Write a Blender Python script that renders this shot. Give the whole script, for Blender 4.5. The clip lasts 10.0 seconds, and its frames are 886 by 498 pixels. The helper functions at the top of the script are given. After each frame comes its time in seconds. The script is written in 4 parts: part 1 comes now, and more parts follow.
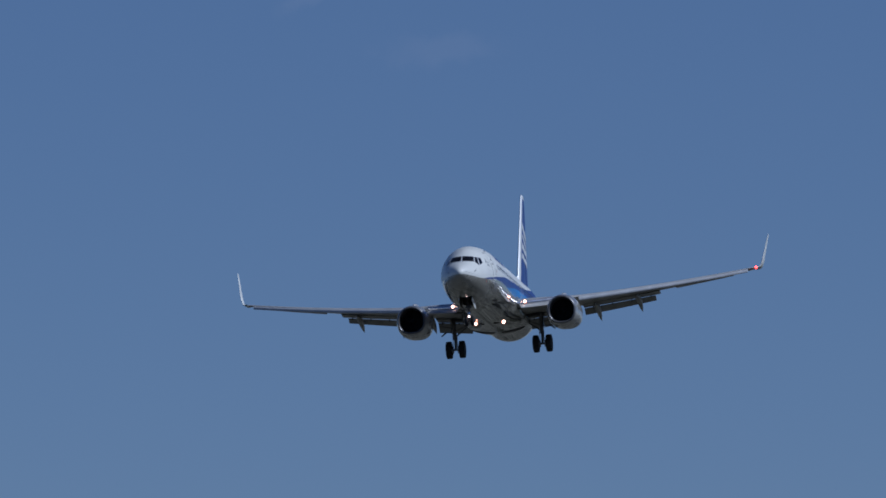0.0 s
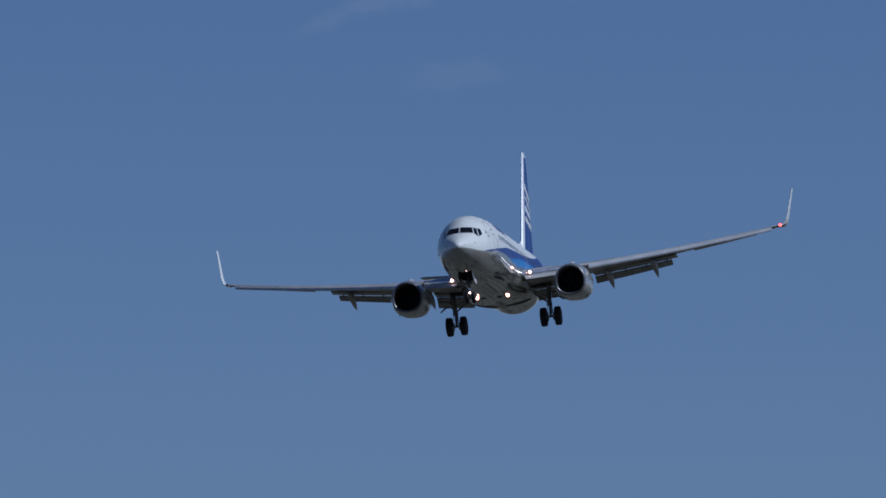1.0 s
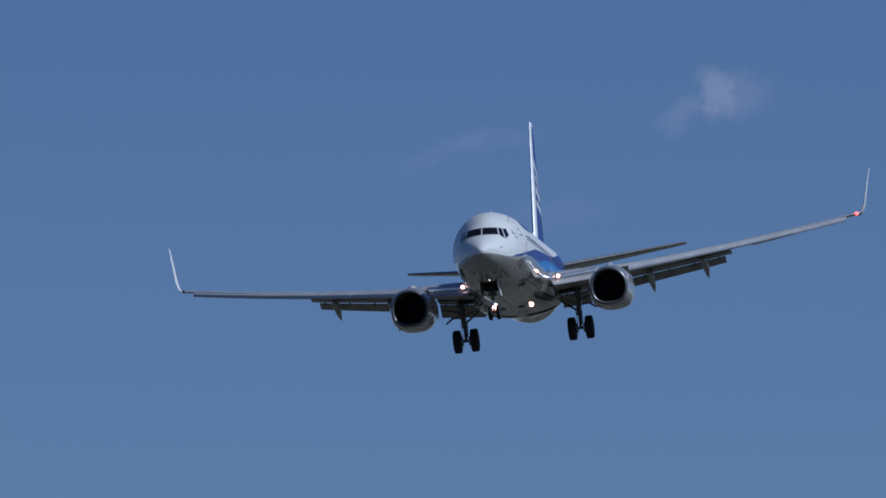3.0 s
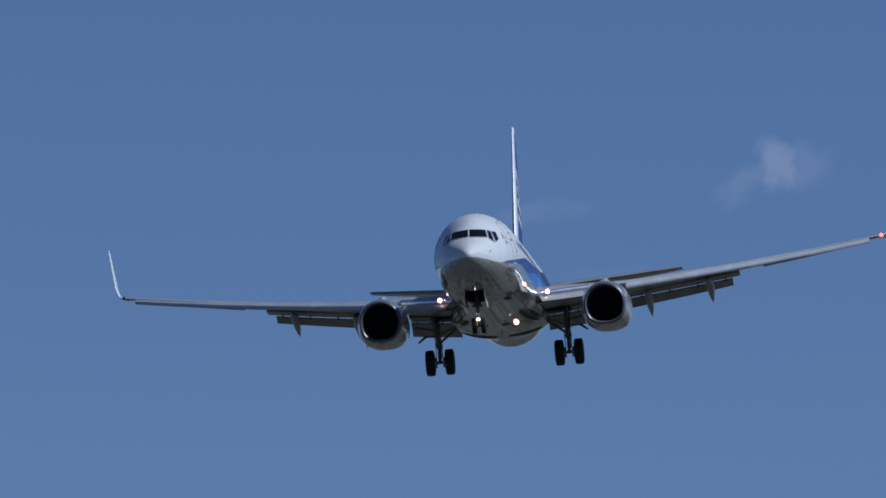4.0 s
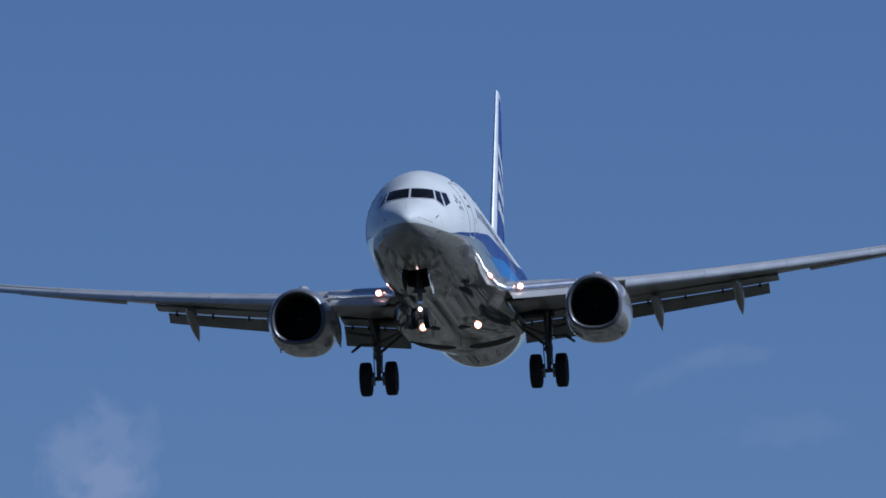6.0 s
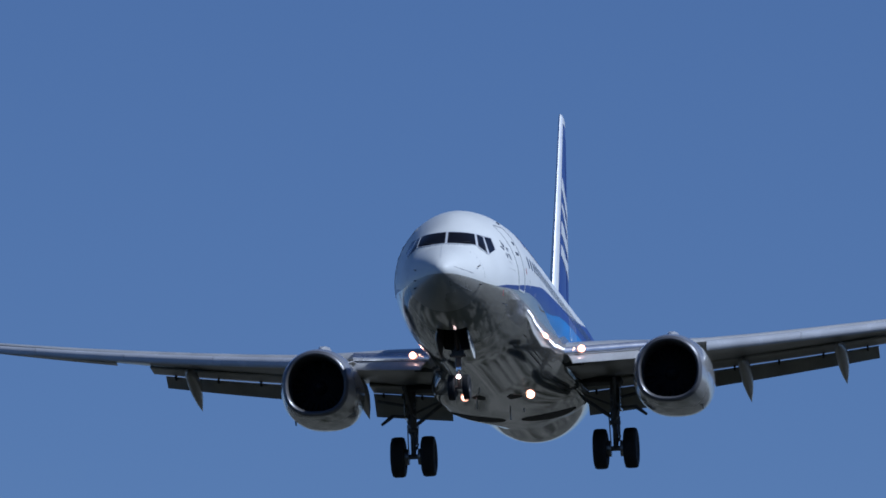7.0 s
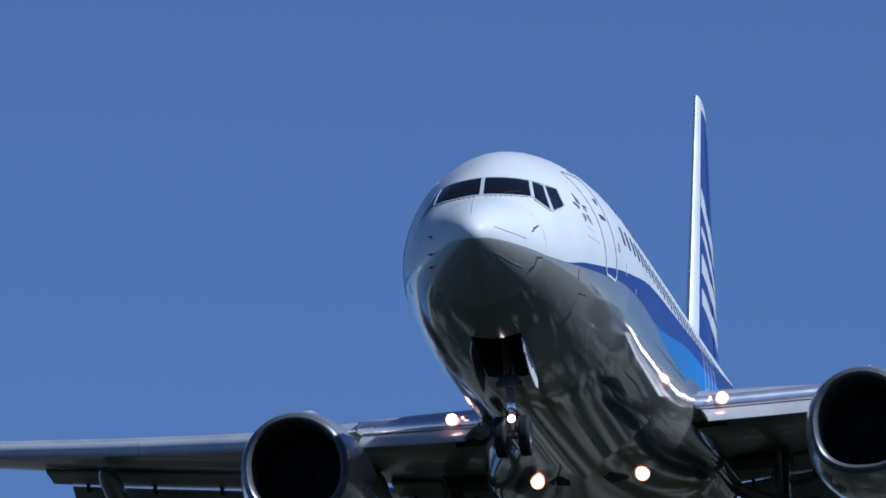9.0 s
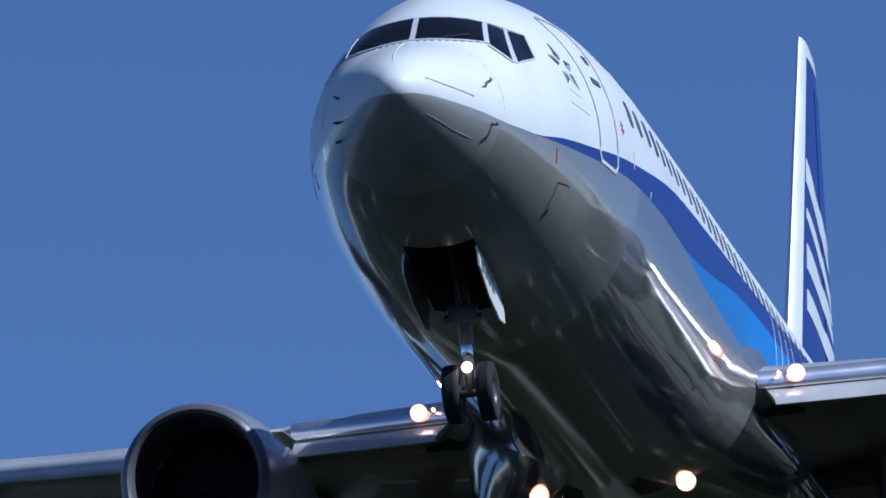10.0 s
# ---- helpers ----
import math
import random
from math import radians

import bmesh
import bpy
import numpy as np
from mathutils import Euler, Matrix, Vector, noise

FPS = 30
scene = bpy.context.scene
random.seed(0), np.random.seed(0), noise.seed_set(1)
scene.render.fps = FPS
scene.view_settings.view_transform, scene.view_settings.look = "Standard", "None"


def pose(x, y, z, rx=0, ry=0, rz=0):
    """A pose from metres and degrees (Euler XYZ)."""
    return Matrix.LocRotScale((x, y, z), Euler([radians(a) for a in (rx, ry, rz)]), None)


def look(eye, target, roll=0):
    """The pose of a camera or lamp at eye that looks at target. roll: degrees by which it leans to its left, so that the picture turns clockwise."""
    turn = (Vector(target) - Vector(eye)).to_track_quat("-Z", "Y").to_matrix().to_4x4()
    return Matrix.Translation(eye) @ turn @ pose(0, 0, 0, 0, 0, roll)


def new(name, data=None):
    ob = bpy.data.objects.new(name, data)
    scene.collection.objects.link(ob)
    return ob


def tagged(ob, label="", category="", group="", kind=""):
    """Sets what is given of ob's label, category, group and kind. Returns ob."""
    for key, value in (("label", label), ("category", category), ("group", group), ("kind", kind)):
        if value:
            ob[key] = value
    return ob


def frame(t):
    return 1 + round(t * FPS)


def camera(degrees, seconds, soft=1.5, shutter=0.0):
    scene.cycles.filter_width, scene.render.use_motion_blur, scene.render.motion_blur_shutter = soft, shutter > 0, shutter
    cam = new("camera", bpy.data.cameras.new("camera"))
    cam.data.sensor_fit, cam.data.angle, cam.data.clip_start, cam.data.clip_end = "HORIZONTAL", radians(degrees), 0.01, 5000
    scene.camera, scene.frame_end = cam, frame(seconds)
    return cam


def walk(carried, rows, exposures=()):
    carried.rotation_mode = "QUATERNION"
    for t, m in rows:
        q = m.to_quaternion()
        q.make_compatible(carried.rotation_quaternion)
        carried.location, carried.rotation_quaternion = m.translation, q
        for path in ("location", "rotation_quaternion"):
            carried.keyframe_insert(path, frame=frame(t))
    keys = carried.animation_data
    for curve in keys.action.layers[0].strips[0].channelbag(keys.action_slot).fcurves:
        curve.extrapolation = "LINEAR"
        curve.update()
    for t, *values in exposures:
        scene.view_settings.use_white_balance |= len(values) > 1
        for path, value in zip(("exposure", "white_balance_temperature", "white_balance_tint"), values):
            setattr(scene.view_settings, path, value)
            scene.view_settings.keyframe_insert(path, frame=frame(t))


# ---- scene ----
LENS = 4.0325
CAMERA_ROWS = [
    (0.0, pose(0, 0, 1.7, 94.3134, 0, 2.5503)),
    (0.1, pose(0, 0, 1.7, 94.3394, 0, 2.5661)),
    (0.2, pose(0, 0, 1.7, 94.3581, 0, 2.5765)),
    (0.3, pose(0, 0, 1.7, 94.3744, 0, 2.5873)),
    (0.4, pose(0, 0, 1.7, 94.3704, 0, 2.5958)),
    (0.5, pose(0, 0, 1.7, 94.3477, 0, 2.5874)),
    (0.6, pose(0, 0, 1.7, 94.3441, 0, 2.5844)),
    (0.7, pose(0, 0, 1.7, 94.3450, 0, 2.5801)),
    (0.8, pose(0, 0, 1.7, 94.3745, 0, 2.5838)),
    (0.9, pose(0, 0, 1.7, 94.4016, 0, 2.6059)),
    (1.0, pose(0, 0, 1.7, 94.4274, 0, 2.6255)),
    (1.1, pose(0, 0, 1.7, 94.4564, 0, 2.6548)),
    (1.2, pose(0, 0, 1.7, 94.4660, 0, 2.6828)),
    (1.3, pose(0, 0, 1.7, 94.4785, 0, 2.7074)),
    (1.4, pose(0, 0, 1.7, 94.4848, 0, 2.7260)),
    (1.5, pose(0, 0, 1.7, 94.5125, 0, 2.7445)),
    (1.6, pose(0, 0, 1.7, 94.5467, 0, 2.7632)),
    (1.7, pose(0, 0, 1.7, 94.5817, 0, 2.7740)),
    (1.8, pose(0, 0, 1.7, 94.6197, 0, 2.7853)),
    (1.9, pose(0, 0, 1.7, 94.6580, 0, 2.7945)),
    (2.0, pose(0, 0, 1.7, 94.7023, 0, 2.7958)),
    (2.1, pose(0, 0, 1.7, 94.7314, 0, 2.8048)),
    (2.2, pose(0, 0, 1.7, 94.7485, 0, 2.8136)),
    (2.3, pose(0, 0, 1.7, 94.7892, 0, 2.8177)),
    (2.4, pose(0, 0, 1.7, 94.8328, 0, 2.8223)),
    (2.5, pose(0, 0, 1.7, 94.8681, 0, 2.8368)),
    (2.6, pose(0, 0, 1.7, 94.9001, 0, 2.8705)),
    (2.7, pose(0, 0, 1.7, 94.9419, 0, 2.9168)),
    (3.8, pose(0, 0, 1.7, 95.3128, 0, 3.3555)),
    (3.9, pose(0, 0, 1.7, 95.3470, 0, 3.3409)),
    (4.0, pose(0, 0, 1.7, 95.3816, 0, 3.3480)),
    (4.1, pose(0, 0, 1.7, 95.4198, 0, 3.3646)),
    (4.2, pose(0, 0, 1.7, 95.4868, 0, 3.3754)),
    (4.3, pose(0, 0, 1.7, 95.5599, 0, 3.3847)),
    (4.4, pose(0, 0, 1.7, 95.6210, 0, 3.3976)),
    (4.5, pose(0, 0, 1.7, 95.6814, 0, 3.4160)),
    (4.6, pose(0, 0, 1.7, 95.7182, 0, 3.4524)),
    (4.7, pose(0, 0, 1.7, 95.7492, 0, 3.4997)),
    (4.8, pose(0, 0, 1.7, 95.7761, 0, 3.5458)),
    (4.9, pose(0, 0, 1.7, 95.8143, 0, 3.5880)),
    (5.0, pose(0, 0, 1.7, 95.8568, 0, 3.6212)),
    (5.1, pose(0, 0, 1.7, 95.8829, 0, 3.6598)),
    (5.2, pose(0, 0, 1.7, 95.9030, 0, 3.6895)),
    (5.3, pose(0, 0, 1.7, 95.9244, 0, 3.7104)),
    (5.4, pose(0, 0, 1.7, 95.9290, 0, 3.7409)),
    (5.5, pose(0, 0, 1.7, 95.9011, 0, 3.7648)),
    (5.6, pose(0, 0, 1.7, 95.8736, 0, 3.8234)),
    (5.7, pose(0, 0, 1.7, 95.8908, 0, 3.9093)),
    (5.8, pose(0, 0, 1.7, 95.9275, 0, 3.9791)),
    (5.9, pose(0, 0, 1.7, 95.9684, 0, 4.0615)),
    (6.0, pose(0, 0, 1.7, 96.0455, 0, 4.1593)),
    (6.1, pose(0, 0, 1.7, 96.2391, 0, 4.2717)),
    (6.2, pose(0, 0, 1.7, 96.4472, 0, 4.4073)),
    (7.3, pose(0, 0, 1.7, 96.9731, 0, 5.4073)),
    (7.4, pose(0, 0, 1.7, 97.0336, 0, 5.4988)),
    (7.5, pose(0, 0, 1.7, 97.0920, 0, 5.5958)),
    (7.6, pose(0, 0, 1.7, 97.1482, 0, 5.6849)),
    (7.7, pose(0, 0, 1.7, 97.2222, 0, 5.7505)),
    (7.8, pose(0, 0, 1.7, 97.2984, 0, 5.8081)),
    (7.9, pose(0, 0, 1.7, 97.3654, 0, 5.8879)),
    (8.0, pose(0, 0, 1.7, 97.4370, 0, 6.0007)),
    (8.1, pose(0, 0, 1.7, 97.5279, 0, 6.1695)),
    (8.2, pose(0, 0, 1.7, 97.6547, 0, 6.3660)),
    (8.3, pose(0, 0, 1.7, 97.8644, 0, 6.6169)),
    (8.4, pose(0, 0, 1.7, 98.0892, 0, 6.8568)),
    (8.5, pose(0, 0, 1.7, 98.3419, 0, 7.1076)),
    (8.6, pose(0, 0, 1.7, 98.5936, 0, 7.3898)),
    (8.7, pose(0, 0, 1.7, 98.7769, 0, 7.7015)),
    (8.8, pose(0, 0, 1.7, 98.9268, 0, 8.0245)),
    (8.9, pose(0, 0, 1.7, 99.0712, 0, 8.3377)),
    (9.0, pose(0, 0, 1.7, 99.2217, 0, 8.6311)),
    (9.1, pose(0, 0, 1.7, 99.3970, 0, 8.9429)),
    (9.2, pose(0, 0, 1.7, 99.5808, 0, 9.2623)),
    (9.3, pose(0, 0, 1.7, 99.7989, 0, 9.5480)),
    (9.4, pose(0, 0, 1.7, 100.0813, 0, 9.7905)),
    (9.5, pose(0, 0, 1.7, 100.3523, 0, 9.9885)),
    (9.6, pose(0, 0, 1.7, 100.6002, 0, 10.2220)),
    (9.7, pose(0, 0, 1.7, 100.8279, 0, 10.5626)),
    (9.8, pose(0, 0, 1.7, 101.0657, 0, 11.0337)),
    (9.9, pose(0, 0, 1.7, 101.2748, 0, 11.6393)),
    (10.0, pose(0, 0, 1.7, 101.5497, 0, 12.2958)),
]
PLANE_ROWS = [
    (0.0, pose(-34.760, 802.421, 61.305, -3.764, 2.415, 85.103)),
    (0.5, pose(-33.870, 768.878, 60.421, -4.592, 1.971, 84.839)),
    (1.0, pose(-32.963, 735.328, 59.408, -5.627, 1.277, 84.904)),
    (1.5, pose(-32.420, 701.748, 58.630, -6.565, 0.562, 84.882)),
    (2.0, pose(-31.831, 668.166, 57.818, -6.768, 0.067, 85.206)),
    (2.5, pose(-31.016, 634.581, 56.810, -6.214, -0.688, 86.266)),
    (3.8, pose(-30.301, 547.382, 52.911, -5.595, -0.087, 88.745)),
    (4.0, pose(-30.250, 533.971, 52.365, -4.399, 0.253, 88.908)),
    (4.5, pose(-30.258, 500.465, 50.738, -1.486, 1.084, 89.143)),
    (5.0, pose(-30.242, 466.953, 49.112, -1.230, 1.429, 89.137)),
    (5.5, pose(-30.268, 433.441, 47.433, -1.779, 1.583, 88.977)),
    (6.0, pose(-30.315, 399.929, 45.667, -2.336, 1.493, 88.798)),
    (7.5, pose(-30.100, 299.300, 40.175, -1.640, 0.478, 89.506)),
    (8.0, pose(-30.050, 265.900, 38.458, -2.802, 0.543, 89.811)),
    (8.5, pose(-29.935, 232.200, 36.758, -4.210, 0.820, 90.160)),
    (9.0, pose(-29.790, 198.990, 35.190, -3.516, 1.297, 90.873)),
    (9.5, pose(-29.710, 166.350, 33.710, -2.761, 1.512, 91.665)),
    (9.8, pose(-29.890, 147.400, 32.858, -3.945, 1.440, 91.958)),
    (10.0, pose(-30.002, 134.700, 32.323, -4.311, 1.292, 92.400)),
]
SOFT = 1.65
EXPOSURES = [(0.0, 0.21, 5480, 21), (2.5, 0.31, 5480, 21), (4.5, 0.43, 5480, 21), (5.5, 0.48, 5440, 21), (7.5, 0.68, 5370, 21), (8.5, 0.85, 5330, 21), (9.0, 0.86, 5320, 21), (9.5, 0.91, 5310, 21), (10.0, 1.02, 5300, 21)]
cam = camera(LENS, 10.0, soft=SOFT)
walk(cam, CAMERA_ROWS, EXPOSURES)


# ---- light ----
world = bpy.data.worlds.new("sky")
scene.world = world
world.use_nodes = True
wn = world.node_tree.nodes
sky = wn.new("ShaderNodeTexSky")
sky.sky_type = "NISHITA"
sky.sun_disc = False
SUN_EL, SUN_AZ = radians(46), radians(99)      # azimuth clockwise from the view direction (+Y)
sky.sun_elevation, sky.sun_rotation = SUN_EL, SUN_AZ
sky.altitude, sky.air_density, sky.dust_density, sky.ozone_density = 50, 0.7, 0.0, 6.6
wn["Background"].inputs["Strength"].default_value = 0.035
world.node_tree.links.new(sky.outputs[0], wn["Background"].inputs["Color"])
sun = new("sun", bpy.data.lights.new("sun", "SUN"))
sun.data.energy, sun.data.angle, sun.data.color = 2.1, radians(0.53), (0.945, 1.0, 0.935)
SUN_WAY = Vector((math.sin(SUN_AZ) * math.cos(SUN_EL), math.cos(SUN_AZ) * math.cos(SUN_EL), math.sin(SUN_EL)))
sun.matrix_world = look(SUN_WAY * 100, (0, 0, 0))


# ---- materials ----
def material(name, color, rough=0.4, metal=0.0, coat=0.0, spots=0.06, scale=1.5, bump=0.0, bump_scale=2.0, stretch=(1, 1, 1), gloss=0.5):
    m = bpy.data.materials.new(name)
    m.use_nodes = True
    n, l = m.node_tree.nodes, m.node_tree.links
    b = n["Principled BSDF"]
    b.inputs["Roughness"].default_value = rough
    b.inputs["Metallic"].default_value = metal
    b.inputs["Coat Weight"].default_value = coat
    b.inputs["Specular IOR Level"].default_value = gloss
    b.inputs["Coat Roughness"].default_value = 0.04
    tc, mp = n.new("ShaderNodeTexCoord"), n.new("ShaderNodeMapping")
    mp.inputs["Scale"].default_value = stretch
    l.new(tc.outputs["Object"], mp.inputs["Vector"])
    big, fine = n.new("ShaderNodeTexNoise"), n.new("ShaderNodeTexNoise")
    big.inputs["Scale"].default_value, big.inputs["Detail"].default_value = scale, 5
    fine.inputs["Scale"].default_value, fine.inputs["Detail"].default_value = scale * 14, 3
    for q in (big, fine):
        l.new(mp.outputs[0], q.inputs["Vector"])
    add = n.new("ShaderNodeMath")
    add.operation = "MULTIPLY_ADD"
    add.inputs[1].default_value = 0.35
    l.new(fine.outputs["Fac"], add.inputs[0])
    l.new(big.outputs["Fac"], add.inputs[2])
    ramp = n.new("ShaderNodeMapRange")
    ramp.inputs["From Min"].default_value, ramp.inputs["From Max"].default_value = 0.4, 0.95
    ramp.inputs["To Min"].default_value, ramp.inputs["To Max"].default_value = 1 - 2 * spots, 1 + spots
    l.new(add.outputs[0], ramp.inputs["Value"])
    hsv = n.new("ShaderNodeHueSaturation")
    hsv.inputs["Color"].default_value = (*color, 1)
    l.new(ramp.outputs[0], hsv.inputs["Value"])
    l.new(hsv.outputs[0], b.inputs["Base Color"])
    if rough > 0.02:
        rr = n.new("ShaderNodeMapRange")
        rr.inputs["To Min"].default_value, rr.inputs["To Max"].default_value = rough * 0.75, rough * 1.3
        l.new(big.outputs["Fac"], rr.inputs["Value"])
        l.new(rr.outputs[0], b.inputs["Roughness"])
    if bump:
        wave, bp = n.new("ShaderNodeTexNoise"), n.new("ShaderNodeBump")
        wave.inputs["Scale"].default_value, wave.inputs["Detail"].default_value = bump_scale, 2
        l.new(mp.outputs[0], wave.inputs["Vector"])
        bp.inputs["Distance"].default_value, bp.inputs["Strength"].default_value = bump, 1.0
        l.new(wave.outputs["Fac"], bp.inputs["Height"])
        l.new(bp.outputs[0], b.inputs["Normal"])
        if coat:
            l.new(bp.outputs[0], b.inputs["Coat Normal"])
    return m


def lamp(name, color, strength):
    m = bpy.data.materials.new(name)
    m.use_nodes = True
    b = m.node_tree.nodes["Principled BSDF"]
    b.inputs["Base Color"].default_value = (*color, 1)
    b.inputs["Emission Color"].default_value = (*color, 1)
    b.inputs["Emission Strength"].default_value = strength
    return m


WHITE = material("white_paint", (0.765, 0.77, 0.722), 0.5, coat=0.4, gloss=0.3, spots=0.03, scale=0.9, bump=0.004, bump_scale=1.3)
GREY = material("belly_grey_paint", (0.415, 0.405, 0.365), 0.06, metal=0.62, coat=0.3, spots=0.14, scale=1.6, bump=0.0006, bump_scale=8, stretch=(0.03, 1, 1))
FAIRING = material("fairing_grey_paint", (0.39, 0.38, 0.34), 0.085, metal=0.62, coat=0.3, spots=0.12, scale=1.2, bump=0.0012, bump_scale=4, stretch=(0.2, 1, 1))
NOSEGREY = material("nose_grey_paint", (0.42, 0.41, 0.37), 0.12, metal=0.46, coat=0.4, spots=0.10, scale=0.8, bump=0.0005, bump_scale=9, stretch=(0.3, 1, 1))
RADOME = material("radome_grey_paint", (0.43, 0.42, 0.38), 0.28, metal=0.40, coat=0.15, spots=0.07, scale=0.8, bump=0.003, bump_scale=1.6, stretch=(0.5, 1, 1))
BLUE = material("deep_blue_paint", (0.018, 0.042, 0.215), 0.3, coat=0.15, gloss=0.25, spots=0.05, scale=0.8, bump=0.003, bump_scale=1.4)
SKYBLUE = material("light_blue_paint", (0.018, 0.20, 0.54), 0.3, coat=0.15, gloss=0.25, spots=0.05, scale=0.8, bump=0.003, bump_scale=1.4)
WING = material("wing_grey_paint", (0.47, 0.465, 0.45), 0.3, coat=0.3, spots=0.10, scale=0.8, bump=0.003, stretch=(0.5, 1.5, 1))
SLAT = material("slat_grey_paint", (0.50, 0.51, 0.53), 0.25, coat=0.4, spots=0.08, scale=1.2, bump=0.002)
NACELLE = material("nacelle_grey_paint", (0.50, 0.50, 0.49), 0.2, metal=0.45, coat=0.4, spots=0.09, scale=1.0, bump=0.005, bump_scale=2.5, stretch=(0.3, 1, 1))
# the wing grey again, darkened to carry the shade of undersides
WING_SHADED = material("wing_grey_shaded", (0.27, 0.26, 0.235), 0.32, coat=0.2, spots=0.14, scale=1.1, bump=0.004, stretch=(0.4, 1.5, 1))
ALU = material("polished_aluminium", (0.78, 0.78, 0.79), 0.16, metal=1.0, spots=0.05, bump=0.002)
BRIGHT = material("bright_aluminium", (0.88, 0.88, 0.90), 0.25, metal=0.85, spots=0.05, bump=0.002)
EDGE = material("fin_edge_silver", (0.93, 0.93, 0.93), 0.42, metal=0.3, coat=0.3, spots=0.02)
# lip metal darkened in colour, as if it mirrored dark ground
LIP = material("darkened_aluminium", (0.16, 0.16, 0.17), 0.38, metal=0.35, coat=0.2, spots=0.06)
STEEL = material("dull_steel", (0.30, 0.30, 0.31), 0.35, metal=0.9, spots=0.15, scale=4)
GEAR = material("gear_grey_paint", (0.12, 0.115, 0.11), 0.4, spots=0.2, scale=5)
RUBBER = material("tyre_rubber", (0.016, 0.016, 0.017), 0.75, spots=0.2, scale=9)
# near-black: painted-in shade of bays and gaps, and dark fittings
DARK = material("bay_shade_and_dark_parts", (0.032, 0.031, 0.03), 0.7, spots=0.3, scale=5)
# fan metal kept dark to hold the inlet's depth of shade
FAN = material("fan_titanium_darkened", (0.06, 0.06, 0.065), 0.45, metal=0.6, spots=0.1)
GLASS = material("cockpit_glass", (0.010, 0.010, 0.012), 0.06, gloss=0.35, spots=0.05)
CABINGLASS = material("cabin_window_glass", (0.09, 0.11, 0.14), 0.1, spots=0.05)
SEAM = material("seam_line", (0.28, 0.29, 0.31), 0.5, spots=0.1)
FAINT = material("faint_seam_line", (0.56, 0.57, 0.58), 0.5, spots=0.1)
SILVER = material("silver_marking", (0.42, 0.44, 0.47), 0.35, metal=0.3, spots=0.05)
FRAME = material("window_frame_metal", (0.62, 0.63, 0.64), 0.3, spots=0.04)
MARK = material("dark_marking", (0.09, 0.10, 0.12), 0.4, spots=0.1)
RED = material("red_marking", (0.5, 0.03, 0.03), 0.4, spots=0.1)
LIGHT = lamp("landing_lamp", (1.0, 0.72, 0.56), 9)
BEAM = lamp("landing_lamp_facing", (1.0, 0.74, 0.54), 14)
TAXI = lamp("taxi_lamp", (1.0, 0.70, 0.54), 5)
NAVRED = lamp("nav_lamp_red", (1.0, 0.04, 0.03), 9)
NAVGREEN = material("nav_lamp_unlit", (0.03, 0.08, 0.06), 0.1, coat=0.5)
# emissive orange for added rings that imitate the lamps' warm halo
HALO = lamp("lamp_halo", (1.0, 0.46, 0.26), 0.8)
GLINT = lamp("lamp_glint", (1.0, 0.58, 0.30), 2)


# ---- mesh helpers ----
def part(name, bm, mats, parent=None, label="", smooth=True):
    me = bpy.data.meshes.new(name)
    bmesh.ops.recalc_face_normals(bm, faces=bm.faces)
    bm.to_mesh(me)
    bm.free()
    for m in mats if isinstance(mats, (list, tuple)) else [mats]:
        me.materials.append(m)
    if smooth:
        me.shade_smooth()
        me.set_sharp_from_angle(angle=radians(38))
    ob = new(name, me)
    if parent:
        ob.parent = parent
    if label:
        tagged(ob, label)
    return ob


def loft(rings, closed=True, caps=True, bm=None):
    bm = bm or bmesh.new()
    vs = [[bm.verts.new(p) for p in r] for r in rings]
    n = len(rings[0])
    for a, b in zip(vs, vs[1:]):
        for i in range(n if closed else n - 1):
            j = (i + 1) % n
            bm.faces.new((a[i], a[j], b[j], b[i]))
    if caps and closed:
        bm.faces.new(vs[0])
        bm.faces.new(vs[-1])
    return bm


def tube(a, b, r0, r1=None, n=14, bm=None):
    a, b = Vector(a), Vector(b)
    r1 = r0 if r1 is None else r1
    w = (b - a).normalized()
    u = w.orthogonal().normalized()
    v = w.cross(u)
    rings = []
    for c, r in ((a, r0 * 0.9), (a + w * min(0.02, r0 * 0.2), r0), (b - w * min(0.02, r1 * 0.2), r1), (b, r1 * 0.9)):
        rings.append([c + r * (u * math.cos(k) + v * math.sin(k)) for k in [2 * math.pi * i / n for i in range(n)]])
    return loft(rings, bm=bm)


def box(c, s, bev=0.02, bm=None, turn=None):
    out = bmesh.new()
    bmesh.ops.create_cube(out, size=1, matrix=Matrix.Diagonal((*s, 1)))
    if bev:
        bmesh.ops.bevel(out, geom=out.edges[:], offset=bev, segments=2, affect="EDGES", profile=0.6)
    m = Matrix.Translation(c) @ (turn or Matrix())
    bmesh.ops.transform(out, matrix=m, verts=out.verts)
    if bm:
        me = bpy.data.meshes.new("t")
        out.to_mesh(me)
        bm.from_mesh(me)
        bpy.data.meshes.remove(me)
        out.free()
        return bm
    return out


def turned(profile, centre, axis="x", n=48, squash=None, caps=False, bm=None):
    """A body of revolution: profile rows of (along, radius)."""
    rings = []
    for a, r in profile:
        ring = []
        for i in range(n):
            k = 2 * math.pi * i / n
            p, q = r * math.cos(k), r * math.sin(k)
            if squash:
                p, q = squash(p, q, a)
            ring.append(Vector(centre) + (Vector((a, p, q)) if axis == "x" else Vector((p, a, q))))
        rings.append(ring)
    return loft(rings, caps=caps, bm=bm)


